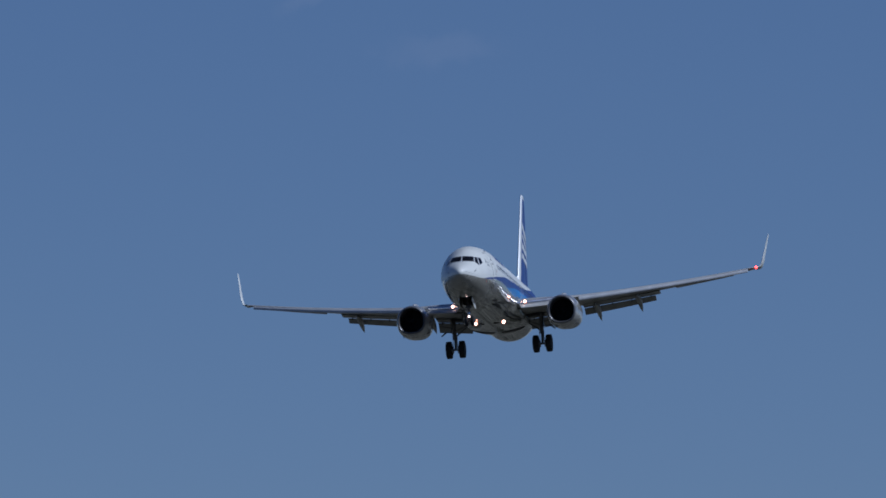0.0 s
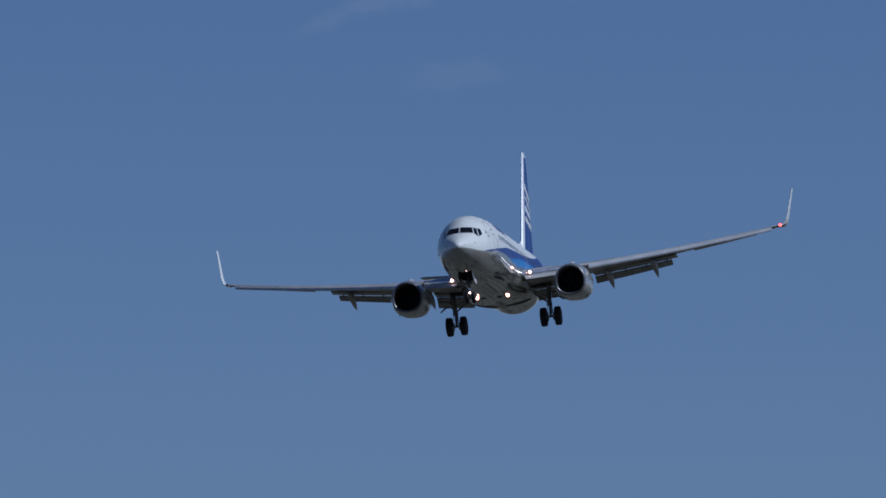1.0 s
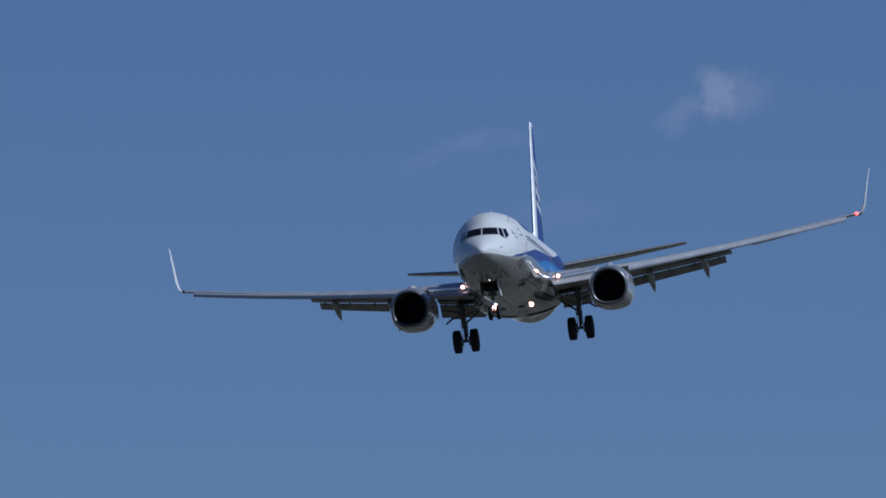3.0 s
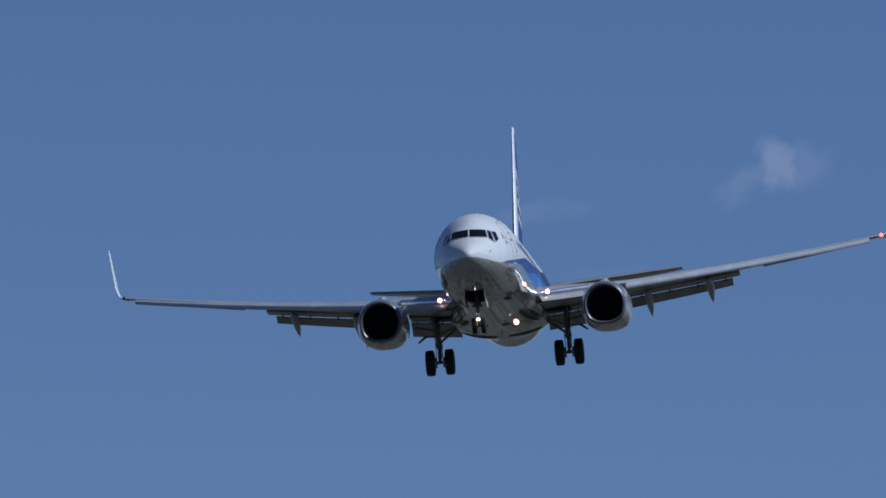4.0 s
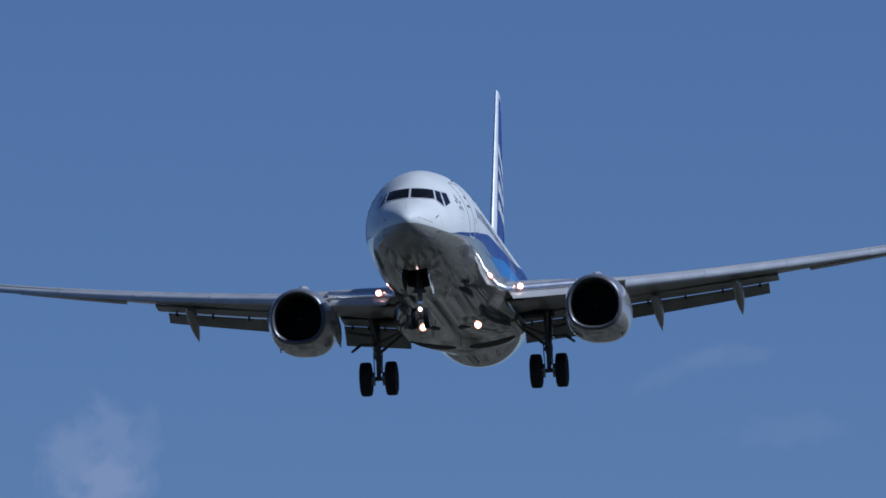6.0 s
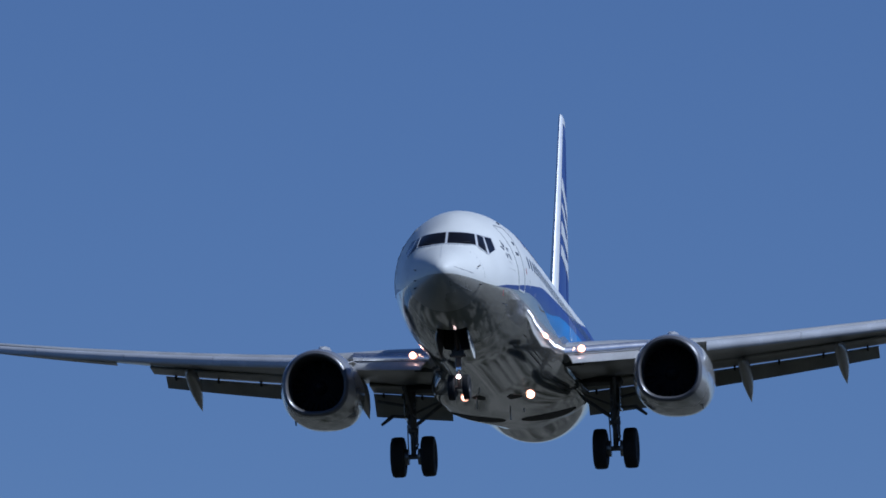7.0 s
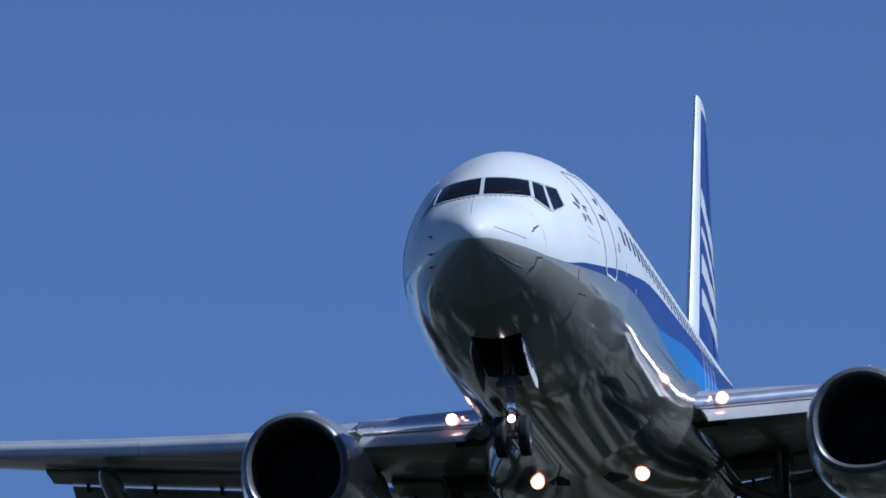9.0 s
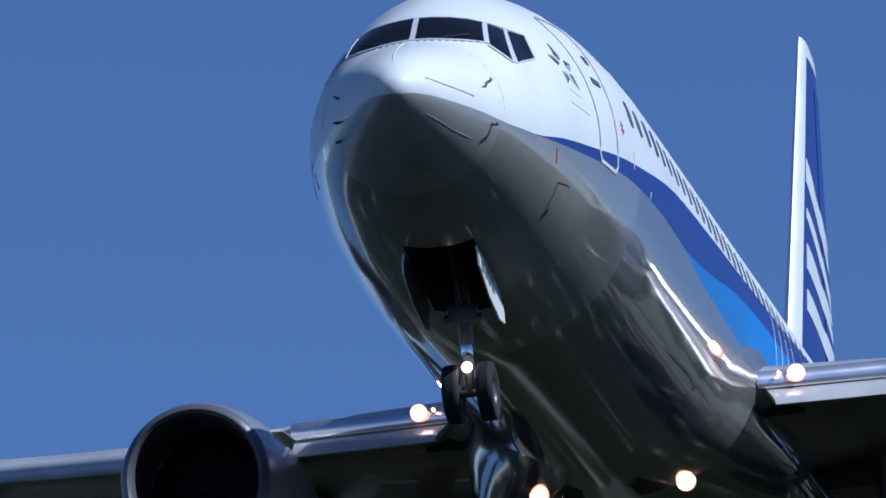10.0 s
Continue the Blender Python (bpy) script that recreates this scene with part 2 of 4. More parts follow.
def curve(rows):
    """A smooth curve through rows of (x, value): Fritsch-Carlson cubic."""
    x, y = np.array([r[0] for r in rows], float), np.array([r[1] for r in rows], float)
    d = np.diff(y) / np.diff(x)
    m = np.concatenate(([d[0]], np.where(d[1:] * d[:-1] > 0, 2 * d[1:] * d[:-1] / (d[1:] + d[:-1] + 1e-12 * (d[1:] + d[:-1] == 0)), 0), [d[-1]]))

    def f(t):
        t = min(max(t, x[0]), x[-1])
        i = min(int(np.searchsorted(x, t, "right")) - 1, len(x) - 2)
        h = x[i + 1] - x[i]
        s = (t - x[i]) / h
        return float((1 + 2 * s) * (1 - s) ** 2 * y[i] + s * (1 - s) ** 2 * h * m[i] + s * s * (3 - 2 * s) * y[i + 1] + s * s * (s - 1) * h * m[i + 1])
    return f


# ---- ground ----
def build_ground():
    bm = bmesh.new()
    bmesh.ops.create_grid(bm, x_segments=40, y_segments=40, size=4500)
    m = material("grass_and_earth", (0.011, 0.013, 0.005), 0.9, spots=0.3, scale=0.03, gloss=0.05)
    n, l = m.node_tree.nodes, m.node_tree.links
    tc, vor, mix = n.new("ShaderNodeTexCoord"), n.new("ShaderNodeTexNoise"), n.new("ShaderNodeMix")
    vor.inputs["Scale"].default_value, vor.inputs["Detail"].default_value = 0.09, 5
    l.new(tc.outputs["Object"], vor.inputs["Vector"])
    # dark grass near by, more bare earth and concrete farther out
    off, far, lean = n.new("ShaderNodeVectorMath"), n.new("ShaderNodeVectorMath"), n.new("ShaderNodeMapRange")
    off.operation, far.operation = "SUBTRACT", "LENGTH"
    off.inputs[1].default_value = (30, 40, 0)
    l.new(tc.outputs["Object"], off.inputs[0])
    l.new(off.outputs[0], far.inputs[0])
    lean.inputs["From Min"].default_value, lean.inputs["From Max"].default_value = 140, 420
    lean.inputs["To Min"].default_value, lean.inputs["To Max"].default_value = -0.05, 0.13
    l.new(far.outputs["Value"], lean.inputs["Value"])
    add = n.new("ShaderNodeMath")
    l.new(vor.outputs["Fac"], add.inputs[0])
    l.new(lean.outputs[0], add.inputs[1])
    st = n.new("ShaderNodeMapRange")
    st.inputs["From Min"].default_value, st.inputs["From Max"].default_value = 0.61, 0.635
    l.new(add.outputs[0], st.inputs["Value"])
    mix.data_type = "RGBA"
    l.new(st.outputs[0], mix.inputs[0])
    b = n["Principled BSDF"]
    l.new(b.inputs["Base Color"].links[0].from_socket, mix.inputs[6])
    mix.inputs[7].default_value = (0.17, 0.16, 0.13, 1)
    l.new(mix.outputs[2], b.inputs["Base Color"])
    g = part("ground", bm, m)
    tagged(g, "dry grass and pale bare earth under the approach", "ground", kind="structure")


def build_water():
    """The sea beyond the shore, a straight line that runs out past the approach."""
    shore = lambda y: -70 - 0.17 * y
    bm = bmesh.new()
    ys = [-3900 + 325 * i for i in range(25)]
    rows = []
    for y in ys:
        x1 = shore(y)
        rows.append([bm.verts.new((x1 + (-4400 - x1) * k / 6, y, 0.05)) for k in range(7)])
    for a, b in zip(rows, rows[1:]):
        for i in range(6):
            bm.faces.new((a[i], a[i + 1], b[i + 1], b[i]))
    m = material("sea_water", (0.045, 0.105, 0.19), 0.22, spots=0.12, scale=0.01, bump=0.12, bump_scale=0.35)
    tagged(part("water", bm, m), "pale blue sea beyond the straight shore", "water", kind="structure")
    bm = bmesh.new()
    rows = []
    for y in ys:
        x = shore(y)
        rows.append([bm.verts.new(p) for p in ((x + 5, y, -0.2), (x + 4, y, 0.9), (x + 1.5, y, 1.0), (x - 2.5, y, -0.2))])
    for a, b in zip(rows, rows[1:]):
        for i in range(3):
            bm.faces.new((a[i], a[i + 1], b[i + 1], b[i]))
    m = material("sea_wall_concrete", (0.42, 0.41, 0.38), 0.8, spots=0.15, scale=0.2)
    tagged(part("sea_wall", bm, m), "pale concrete sea wall along the shore", "sea wall", kind="structure")


build_ground()
build_water()


# ---- airliner: x aft of the nose, y to starboard, z up ----
airliner = new("airliner")
tagged(airliner, "white twin-engine jet airliner with blue stripe, gear and flaps down", "airliner")

TOP = curve([(0, -0.55), (0.008, -0.493), (0.03, -0.44), (0.12, -0.33), (0.35, -0.15), (0.8, 0.06), (1.3, 0.24), (1.72, 0.38), (2.16, 0.72), (2.6, 1.0), (3.2, 1.28), (4, 1.53), (5, 1.735), (6.2, 1.845), (7.5, 1.905), (10, 1.925), (24, 1.93), (30, 1.89), (34, 1.74), (37, 1.6), (38, 1.42)])
BOTTOM = curve([(0, -0.55), (0.008, -0.607), (0.03, -0.66), (0.12, -0.77), (0.35, -0.97), (0.8, -1.24), (1.4, -1.49), (2.2, -1.74), (3.2, -1.96), (4.5, -2.14), (6.5, -2.24), (24.5, -2.24), (27, -2.02), (31, -1.05), (34.5, 0.0), (37, 0.75), (38, 1.12)])
WIDE = curve([(0, 0.0), (0.008, 0.06), (0.03, 0.118), (0.12, 0.23), (0.35, 0.45), (0.8, 0.74), (1.4, 1.02), (2.0, 1.23), (2.8, 1.43), (3.8, 1.61), (5, 1.76), (6.4, 1.855), (8, 1.91), (24, 1.91), (27, 1.82), (31, 1.38), (35, 0.75), (37.3, 0.33), (38, 0.14)])
MID = curve([(0, -0.55), (1.0, -0.60), (2, -0.58), (3, -0.45), (6, -0.16), (23, -0.05), (30, 0.5), (38, 1.27)])
ROUND = curve([(0, 2.0), (1.2, 2.0), (2.0, 2.0), (2.9, 1.72), (4, 1.85), (6, 2.0), (38, 2.0)])
# lower edges of the white, the deep blue and the light blue
EDGE_WHITE = curve([(0, -0.65), (0.17, -0.635), (0.57, -0.67), (1.13, -0.715), (1.6, -0.75), (2.1, -0.745), (3.09, -0.61), (4.32, -0.47), (5.22, -0.35), (6.66, -0.2), (9.24, 0.05), (12, 0.16), (16, 0.30), (20, 0.52), (24, 0.9), (27, 1.25), (31, 1.7), (34, 2.1), (38, 2.5)])
EDGE_BLUE = curve([(0, -0.65), (0.17, -0.635), (0.57, -0.67), (1.13, -0.715), (1.6, -0.75), (2.1, -0.745), (3.12, -0.69), (4.38, -0.60), (5.35, -0.52), (6.34, -0.48), (7.62, -0.485), (9.41, -0.51), (11.3, -0.40), (13.6, -0.16), (16.1, -0.04), (22, 0.06), (28, 0.5), (32, 1.2), (38, 2.2)])
EDGE_SKY = curve([(0, -0.65), (0.17, -0.635), (0.57, -0.67), (1.13, -0.715), (1.6, -0.75), (2.1, -0.745), (3.12, -0.69), (4.38, -0.60), (5.35, -0.52), (6.34, -0.48), (7.62, -0.485), (9.41, -0.51), (11.0, -0.62), (12.85, -0.66), (20, -0.75), (28, -0.5), (34, 0.5), (38, 1.3)])


def angle_at(x, z):
    c = MID(x)
    if z >= c:
        n, h = ROUND(x), TOP(x) - c
        return math.asin(min(1, ((z - c) / h)) ** (n / 2))
    return -math.asin(min(1, (c - z) / (c - BOTTOM(x))))


def hull(x, a, side):
    c, s, w, m = math.cos(a), math.sin(a), WIDE(x), MID(x)
    if s >= 0:
        n = ROUND(x)
        return Vector((x, side * w * max(c, 0) ** (2 / n), m + (TOP(x) - m) * s ** (2 / n)))
    return Vector((x, side * w * max(c, 0), m + (m - BOTTOM(x)) * s))


def skin(x, z, side, out=0.0):
    """The point of the fuselage's side at height z, and out metres off it."""
    a = angle_at(x, z)
    p = hull(x, a, side)
    if out:
        e = 0.02
        du = hull(x + e, a, side) - hull(x - e, a, side)
        dv = hull(x, a + 0.01, side) - hull(x, a - 0.01, side)
        nrm = du.cross(dv).normalized()
        if nrm.dot(Vector((-0.001, p.y, p.z - MID(x)))) < 0:
            nrm = -nrm
        p = p + nrm * out
    return p


def front_skin(y, z, out=0.0):
    """The point of the nose whose height is z and half-breadth y."""
    lo, hi = 0.02, 6.0
    for _ in range(40):
        x = (lo + hi) / 2
        ok = BOTTOM(x) < z < TOP(x) and abs(hull(x, angle_at(x, z), 1).y) > abs(y)
        lo, hi = (lo, x) if ok else (x, hi)
    return skin(hi, z, 1 if y >= 0 else -1, out)


BAY = (2.6, 4.6, 0.41)


def build_fuselage():
    xs = [0.001, 0.003, 0.006, 0.012, 0.022, 0.034, 0.048, 0.065, 0.085, 0.11, 0.15, 0.2, 0.25, 0.31, 0.37, 0.43, 0.5, 0.65, 0.8, 1.0, 1.2, 1.4, 1.56, 1.72, 1.83, 1.94, 2.05, 2.16, 2.3, 2.45, BAY[0], 2.8, 3.05, 3.3, 3.6, 4.0, 4.4, BAY[1], 4.9, 5.2, 5.8, 6.4]
    xs += [6.4 + 0.8 * i for i in range(1, 40)]
    xs = [x for x in xs if x < 37.8] + [37.9, 38.0]
    bm = bmesh.new()
    rings, seg = [], (14, 5, 5, 12, 4)
    for x in xs:
        hi, lo = TOP(x), BOTTOM(x)
        e1 = min(max(EDGE_WHITE(x), lo + 0.012 * (hi - lo)), hi - 0.02 * (hi - lo))
        e2 = min(max(EDGE_BLUE(x), lo + 0.011 * (hi - lo)), e1)
        e3 = min(max(EDGE_SKY(x), lo + 0.010 * (hi - lo)), e2)
        w = WIDE(x)
        ab = -math.acos(min(BAY[2] / w, 0.02 if x < 0.09 else 0.3 if x < 2.5 else 1))
        edges = [angle_at(x, e1), angle_at(x, e2) - 1e-5, angle_at(x, e3) - 2e-5]
        edges = [max(q, ab + (0.006 if x < 0.09 else 0.02)) for q in edges]
        stops = [math.pi / 2, *edges, ab, -math.pi / 2]
        half = [stops[0]]
        for a, b, k in zip(stops, stops[1:], seg):
            half += [a + (b - a) * (i + 1) / k for i in range(k)]
        rings.append([bm.verts.new(hull(x, a, 1)) for a in half] + [bm.verts.new(hull(x, a, -1)) for a in reversed(half[1:-1])])
    n, nh = len(rings[0]), sum(seg)
    bounds = np.cumsum(seg)
    for ix, (a, b) in enumerate(zip(rings, rings[1:])):
        for i in range(n):
            j = (i + 1) % n
            k = i if i < nh else n - 1 - i
            band = int(np.searchsorted(bounds, k, "right"))
            x = (xs[ix] + xs[ix + 1]) / 2
            if band == 4 and BAY[0] < x < BAY[1]:
                continue
            if x < 2.2 and band in (1, 2):
                continue
            f = bm.faces.new((a[i], a[j], b[j], b[i]))
            f.material_index = (0, 1, 2, 3, 3)[band] if x > 6.3 or band < 3 else 4
            if x < 1.48 and f.material_index == 4:
                f.material_index = 5
            if BOTTOM(x) + 0.03 * (TOP(x) - BOTTOM(x)) > EDGE_WHITE(x):
                f.material_index = 0
    bm.faces.new(rings[0]).material_index = 0
    bm.faces.new(rings[-1]).material_index = 3
    bmesh.ops.remove_doubles(bm, verts=bm.verts, dist=0.0008)
    fus = part("fuselage", bm, [WHITE, BLUE, SKYBLUE, GREY, NOSEGREY, RADOME], airliner, "white fuselage with blue side stripes and grey belly")
    # the nose wheel bay, lined near-black so its shade is in the colour
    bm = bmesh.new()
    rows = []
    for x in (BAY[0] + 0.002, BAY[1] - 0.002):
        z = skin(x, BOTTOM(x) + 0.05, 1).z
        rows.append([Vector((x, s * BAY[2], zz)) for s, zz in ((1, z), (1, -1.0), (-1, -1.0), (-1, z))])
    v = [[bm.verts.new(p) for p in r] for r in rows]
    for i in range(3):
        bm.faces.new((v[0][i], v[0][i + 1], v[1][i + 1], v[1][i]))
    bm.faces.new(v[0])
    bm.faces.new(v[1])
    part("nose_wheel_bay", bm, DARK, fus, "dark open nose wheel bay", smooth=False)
    return fus


fuselage = build_fuselage()


def patch(corners, n=7, out=0.006, mode="side", side=1, thick=0.02, bm=None):
    """A plate that lies on the skin, spanned by four corners: (x, z) on a side, or (y, z) on the nose."""
    bm = bm or bmesh.new()
    c = [np.array(q, float) for q in corners]
    grids = []
    for o in (out, out - thick):
        g = []
        for i in range(n):
            u, row = i / (n - 1), []
            for j in range(n):
                w = j / (n - 1)
                p = (c[0] * (1 - u) + c[1] * u) * (1 - w) + (c[3] * (1 - u) + c[2] * u) * w
                row.append(bm.verts.new(skin(p[0], p[1], side, o) if mode == "side" else front_skin(p[0], p[1], o)))
            g.append(row)
        grids.append(g)
    g, h = grids
    for i in range(n - 1):
        for j in range(n - 1):
            bm.faces.new((g[i][j], g[i + 1][j], g[i + 1][j + 1], g[i][j + 1]))
            bm.faces.new((h[i][j], h[i][j + 1], h[i + 1][j + 1], h[i + 1][j]))
    rim = [(i, 0) for i in range(n)] + [(n - 1, j) for j in range(1, n)] + [(i, n - 1) for i in range(n - 2, -1, -1)] + [(0, j) for j in range(n - 2, 0, -1)]
    for (a, b), (d, e) in zip(rim, rim[1:] + rim[:1]):
        bm.faces.new((g[a][b], g[d][e], h[d][e], h[a][b]))
    return bm


def strip(points, side, wide=0.03, out=0.005, bm=None, closed=False):
    """A narrow raised band on the skin along points (x, z)."""
    bm = bm or bmesh.new()
    pts = [np.array(p, float) for p in points]
    fine = []
    for a, b in zip(pts, pts[1:] + (pts[:1] if closed else [])):
        k = max(1, int(np.linalg.norm(b - a) / 0.12))
        fine += [a + (b - a) * i / k for i in range(k)]
    if not closed:
        fine.append(pts[-1])
    m = len(fine)
    rails = []
    for i in range(m):
        a, b = fine[i - 1 if (i or closed) else 0], fine[(i + 1) % m if (i < m - 1 or closed) else m - 1]
        d = (b - a) / (np.linalg.norm(b - a) + 1e-9)
        q = np.array((-d[1], d[0])) * wide / 2
        rails.append([bm.verts.new(skin(*(fine[i] + s * q), side, o)) for s, o in ((1, -0.004), (1, out), (-1, out), (-1, -0.004))])
    for i in range(m if closed else m - 1):
        a, b = rails[i], rails[(i + 1) % m]
        for j in range(3):
            bm.faces.new((a[j], a[j + 1], b[j + 1], b[j]))
    return bm


# cockpit windows
for s in (1, -1):
    lo_, hi_ = (0.815, 0.745) if s > 0 else (0.785, 0.69)
    part("windscreen", patch([(s * 0.03, 0.40), (s * lo_, 0.352), (s * hi_, 0.728), (s * 0.03, 0.765)], 9, mode="front"), GLASS, fuselage, "dark glass windscreen pane")
    part("side_window", patch([(s * 0.845, 0.31), (s * 1.075, 0.125), (s * 0.88, 0.69), (s * (0.77 if s > 0 else 0.735), 0.722)], 7, mode="front"), GLASS, fuselage, "dark glass cockpit side window")
    part("side_window", patch([(s * 1.115, 0.14), (s * 1.20, 0.34), (s * 1.06, 0.68), (s * 0.91, 0.685)], 7, mode="front"), GLASS, fuselage, "dark glass cockpit side window")
    bm = bmesh.new()
    rims = ([(1.075, 0.115), (1.115, 0.125), (0.91, 0.695), (0.88, 0.70)], [(0.82, 0.305), (1.08, 0.10), (1.075, 0.125), (0.83, 0.325)], [(1.11, 0.115), (1.215, 0.335), (1.20, 0.34), (1.115, 0.14)],
              [(1.20, 0.34), (1.215, 0.345), (1.075, 0.69), (1.06, 0.68)], [(0.735, 0.725), (1.07, 0.68), (1.07, 0.70), (0.735, 0.745)])
    for q in rims:
        patch([(s * y, z) for y, z in q], 5, 0.014 if s < 0 else 0.007, mode="front", bm=bm)
    part("side_window_frame", bm, FRAME if s < 0 else WHITE, fuselage)
bm = bmesh.new()
for s in (1, -1):
    for q in ([(s * (0.785 if s < 0 else 0.815), 0.35), (s * (0.835 if s < 0 else 0.83), 0.34), (s * (0.735 if s < 0 else 0.757), 0.733), (s * (0.69 if s < 0 else 0.745), 0.733)], [(s * 0.001, 0.39), (s * 0.03, 0.39), (s * 0.03, 0.775), (s * 0.001, 0.775)],
              [(s * 0.0, 0.38), (s * 0.83, 0.335), (s * 0.83, 0.355), (s * 0.0, 0.40)], [(s * 0.0, 0.765), (s * 0.73, 0.73), (s * 0.73, 0.745), (s * 0.0, 0.78)]):
        patch(q, 5, 0.014, mode="front", bm=bm)
part("windscreen_frame", bm, FRAME, fuselage, "pale metal windscreen frame")
for s in (1, -1):
    for i in range(9):
        y = s * (0.1 + i * 0.08)
        part("fastener", patch([(y, 0.345), (y + 0.035, 0.343), (y + 0.035, 0.353), (y, 0.355)], 2, 0.010, mode="front"), SEAM, fuselage)
    part("wiper", tube(front_skin(s * 0.36, 0.39, 0.03), front_skin(s * 0.62, 0.43, 0.035), 0.009, n=6), DARK, fuselage)

# cabin windows, doors, exits
ring = []
for i in range(16):
    k = 2 * math.pi * i / 16
    c, q = math.cos(k), math.sin(k)
    ring.append((0.098 * math.copysign(abs(c) ** 0.6, c), 0.165 * math.copysign(abs(q) ** 0.6, q)))
for s in (1, -1):
    for i in range(47):
        x = 6.30 + i * 0.508
        if 30.0 < x:
            continue
        bm = bmesh.new()
        f1 = [bm.verts.new(skin(x + a, 0.40 + b, s, 0.006)) for a, b in ring]
        f0 = [bm.verts.new(skin(x + a, 0.40 + b, s, -0.01)) for a, b in ring]
        bm.faces.new(f1)
        for k in range(16):
            bm.faces.new((f1[k], f1[(k + 1) % 16], f0[(k + 1) % 16], f0[k]))
        part("cabin_window", bm, CABINGLASS, fuselage)


def rounded(x0, x1, z0, z1, r=0.12):
    pts = []
    for cx, cz, a0 in ((x1 - r, z1 - r, 0), (x0 + r, z1 - r, 90), (x0 + r, z0 + r, 180), (x1 - r, z0 + r, 270)):
        pts += [(cx + r * math.cos(radians(a0 + k)), cz + r * math.sin(radians(a0 + k))) for k in (0, 30, 60, 90)]
    return pts


for s in (1, -1):
    door = part("cabin_door", strip(rounded(4.40, 5.19, -0.57, 1.22), s, 0.03, 0.006, closed=True), SEAM, fuselage, "grey outlined forward cabin door")
    part("door_edge", strip([(4.40, -0.42), (4.40, -0.50), (4.47, -0.57), (5.12, -0.57), (5.19, -0.50), (5.19, -0.34)], s, 0.04, 0.009), WHITE, door, "white painted outline where the door crosses the stripe")
    part("door_handle", patch([(4.70, 0.42), (4.98, 0.42), (4.98, 0.49), (4.70, 0.49)], 3, 0.012, side=s), MARK, door, "dark recessed door handle")
    part("door_window", patch([(4.87, 0.70), (4.99, 0.70), (4.99, 0.80), (4.87, 0.80)], 3, 0.01, side=s), CABINGLASS, door)
    for x in (16.9, 18.0):
        part("overwing_exit", strip(rounded(x, x + 0.55, -0.35, 0.65, 0.1), s, 0.03, 0.006, closed=True), WHITE, fuselage, "white outlined overwing exit")
    part("aft_door", strip(rounded(30.2, 31.0, -0.35, 1.25), s, 0.035, 0.006, closed=True), WHITE, fuselage, "white outlined aft cabin door")
    # five-pointed emblem of plain dark kites behind the cockpit
    for k in range(5):
        a = radians(90 + 72 * k)
        c, q = math.cos(a), math.sin(a)
        px_, pz_ = -q, c
        at = lambda r, w: (3.80 + r * c + w * px_, 0.415 + r * q + w * pz_)
        if s < 0:
            part("emblem_piece", patch([at(0.09, 0.0), at(0.15, 0.066), at(0.30, 0.0), at(0.15, 0.004)], 3, 0.006, side=s, thick=0.01), MARK, fuselage)
            part("emblem_piece", patch([at(0.09, 0.0), at(0.15, -0.004), at(0.30, -0.0), at(0.15, -0.066)], 3, 0.006, side=s, thick=0.01), SILVER, fuselage)
    # probes and small marks
    for x, z in ((1.22, -0.34), (1.25, -0.81)) if s < 0 else ((0.85, -0.42), (0.85, -0.70), (1.0, -0.88)):
        p, q = skin(x, z, s), skin(x, z, s, 0.085 if s < 0 else 0.05)
        bm = tube(p, q, 0.022, 0.014, 8)
        tube(q, q + Vector((-0.09 if s < 0 else -0.06, 0, 0)), 0.014, 0.009, 8, bm)
        part("pitot_probe", bm, STEEL, fuselage, "small dark metal air data probe")
    if s < 0:
        q = skin(3.16, -1.10, s, 0.12)
        bm = tube(skin(3.16, -1.10, s), q, 0.016, 0.012, 8)
        tube(q, q + Vector((0.1, 0, 0.0)), 0.012, 0.01, 8, bm)
        part("drain_mast", bm, STEEL, fuselage)
    if s < 0:
        part("radome_strip", strip([(0.27, -0.44), (0.38, -0.465), (0.49, -0.49), (0.70, -0.52), (0.91, -0.55)], s, 0.005, 0.007), SEAM, fuselage, "thin lightning strip on the nose cone")
        part("radome_strip", strip([(0.35, -0.84), (0.73, -0.96), (1.03, -1.01)], s, 0.006, 0.004), FRAME, fuselage, "thin lightning strip on the nose cone")
    else:
        part("nose_seam", patch([(0.064, 0.33), (0.072, 0.33), (0.000, -0.20), (-0.006, -0.20)], 15, 0.007, mode="front"), FRAME, fuselage, "pale sealed seam on the nose")
    part("radome_seam", strip([(1.52, 0.24), (1.5, -0.2), (1.48, -0.6)], s, 0.004, 0.003), FAINT, fuselage)
    part("service_mark", strip([(2.85, -0.77), (2.94, -0.92)], s, 0.03, 0.004), RED, fuselage, "small red service mark")
    bm = strip([(5.52, 0.10), (5.62, 0.10)], s, 0.025, 0.004)
    strip([(5.52, 0.04), (5.64, 0.04)], s, 0.022, 0.004, bm)
    strip([(5.57, 0.15), (5.57, -0.02)], s, 0.022, 0.004, bm)
    part("rescue_mark", bm, RED, fuselage, "small red bars beside the door")
    part("panel_seam", strip([(3.5, -0.08), (4.1, -0.12)], s, 0.006, 0.003), FAINT, fuselage)
    part("panel_seam", strip([(3.62, 0.10), (3.95, 0.06)], s, 0.006, 0.003), FAINT, fuselage)
    part("door_hinge_cover", strip([(5.24, 1.36), (5.58, 1.42)], s, 0.06, 0.01), MARK, fuselage)
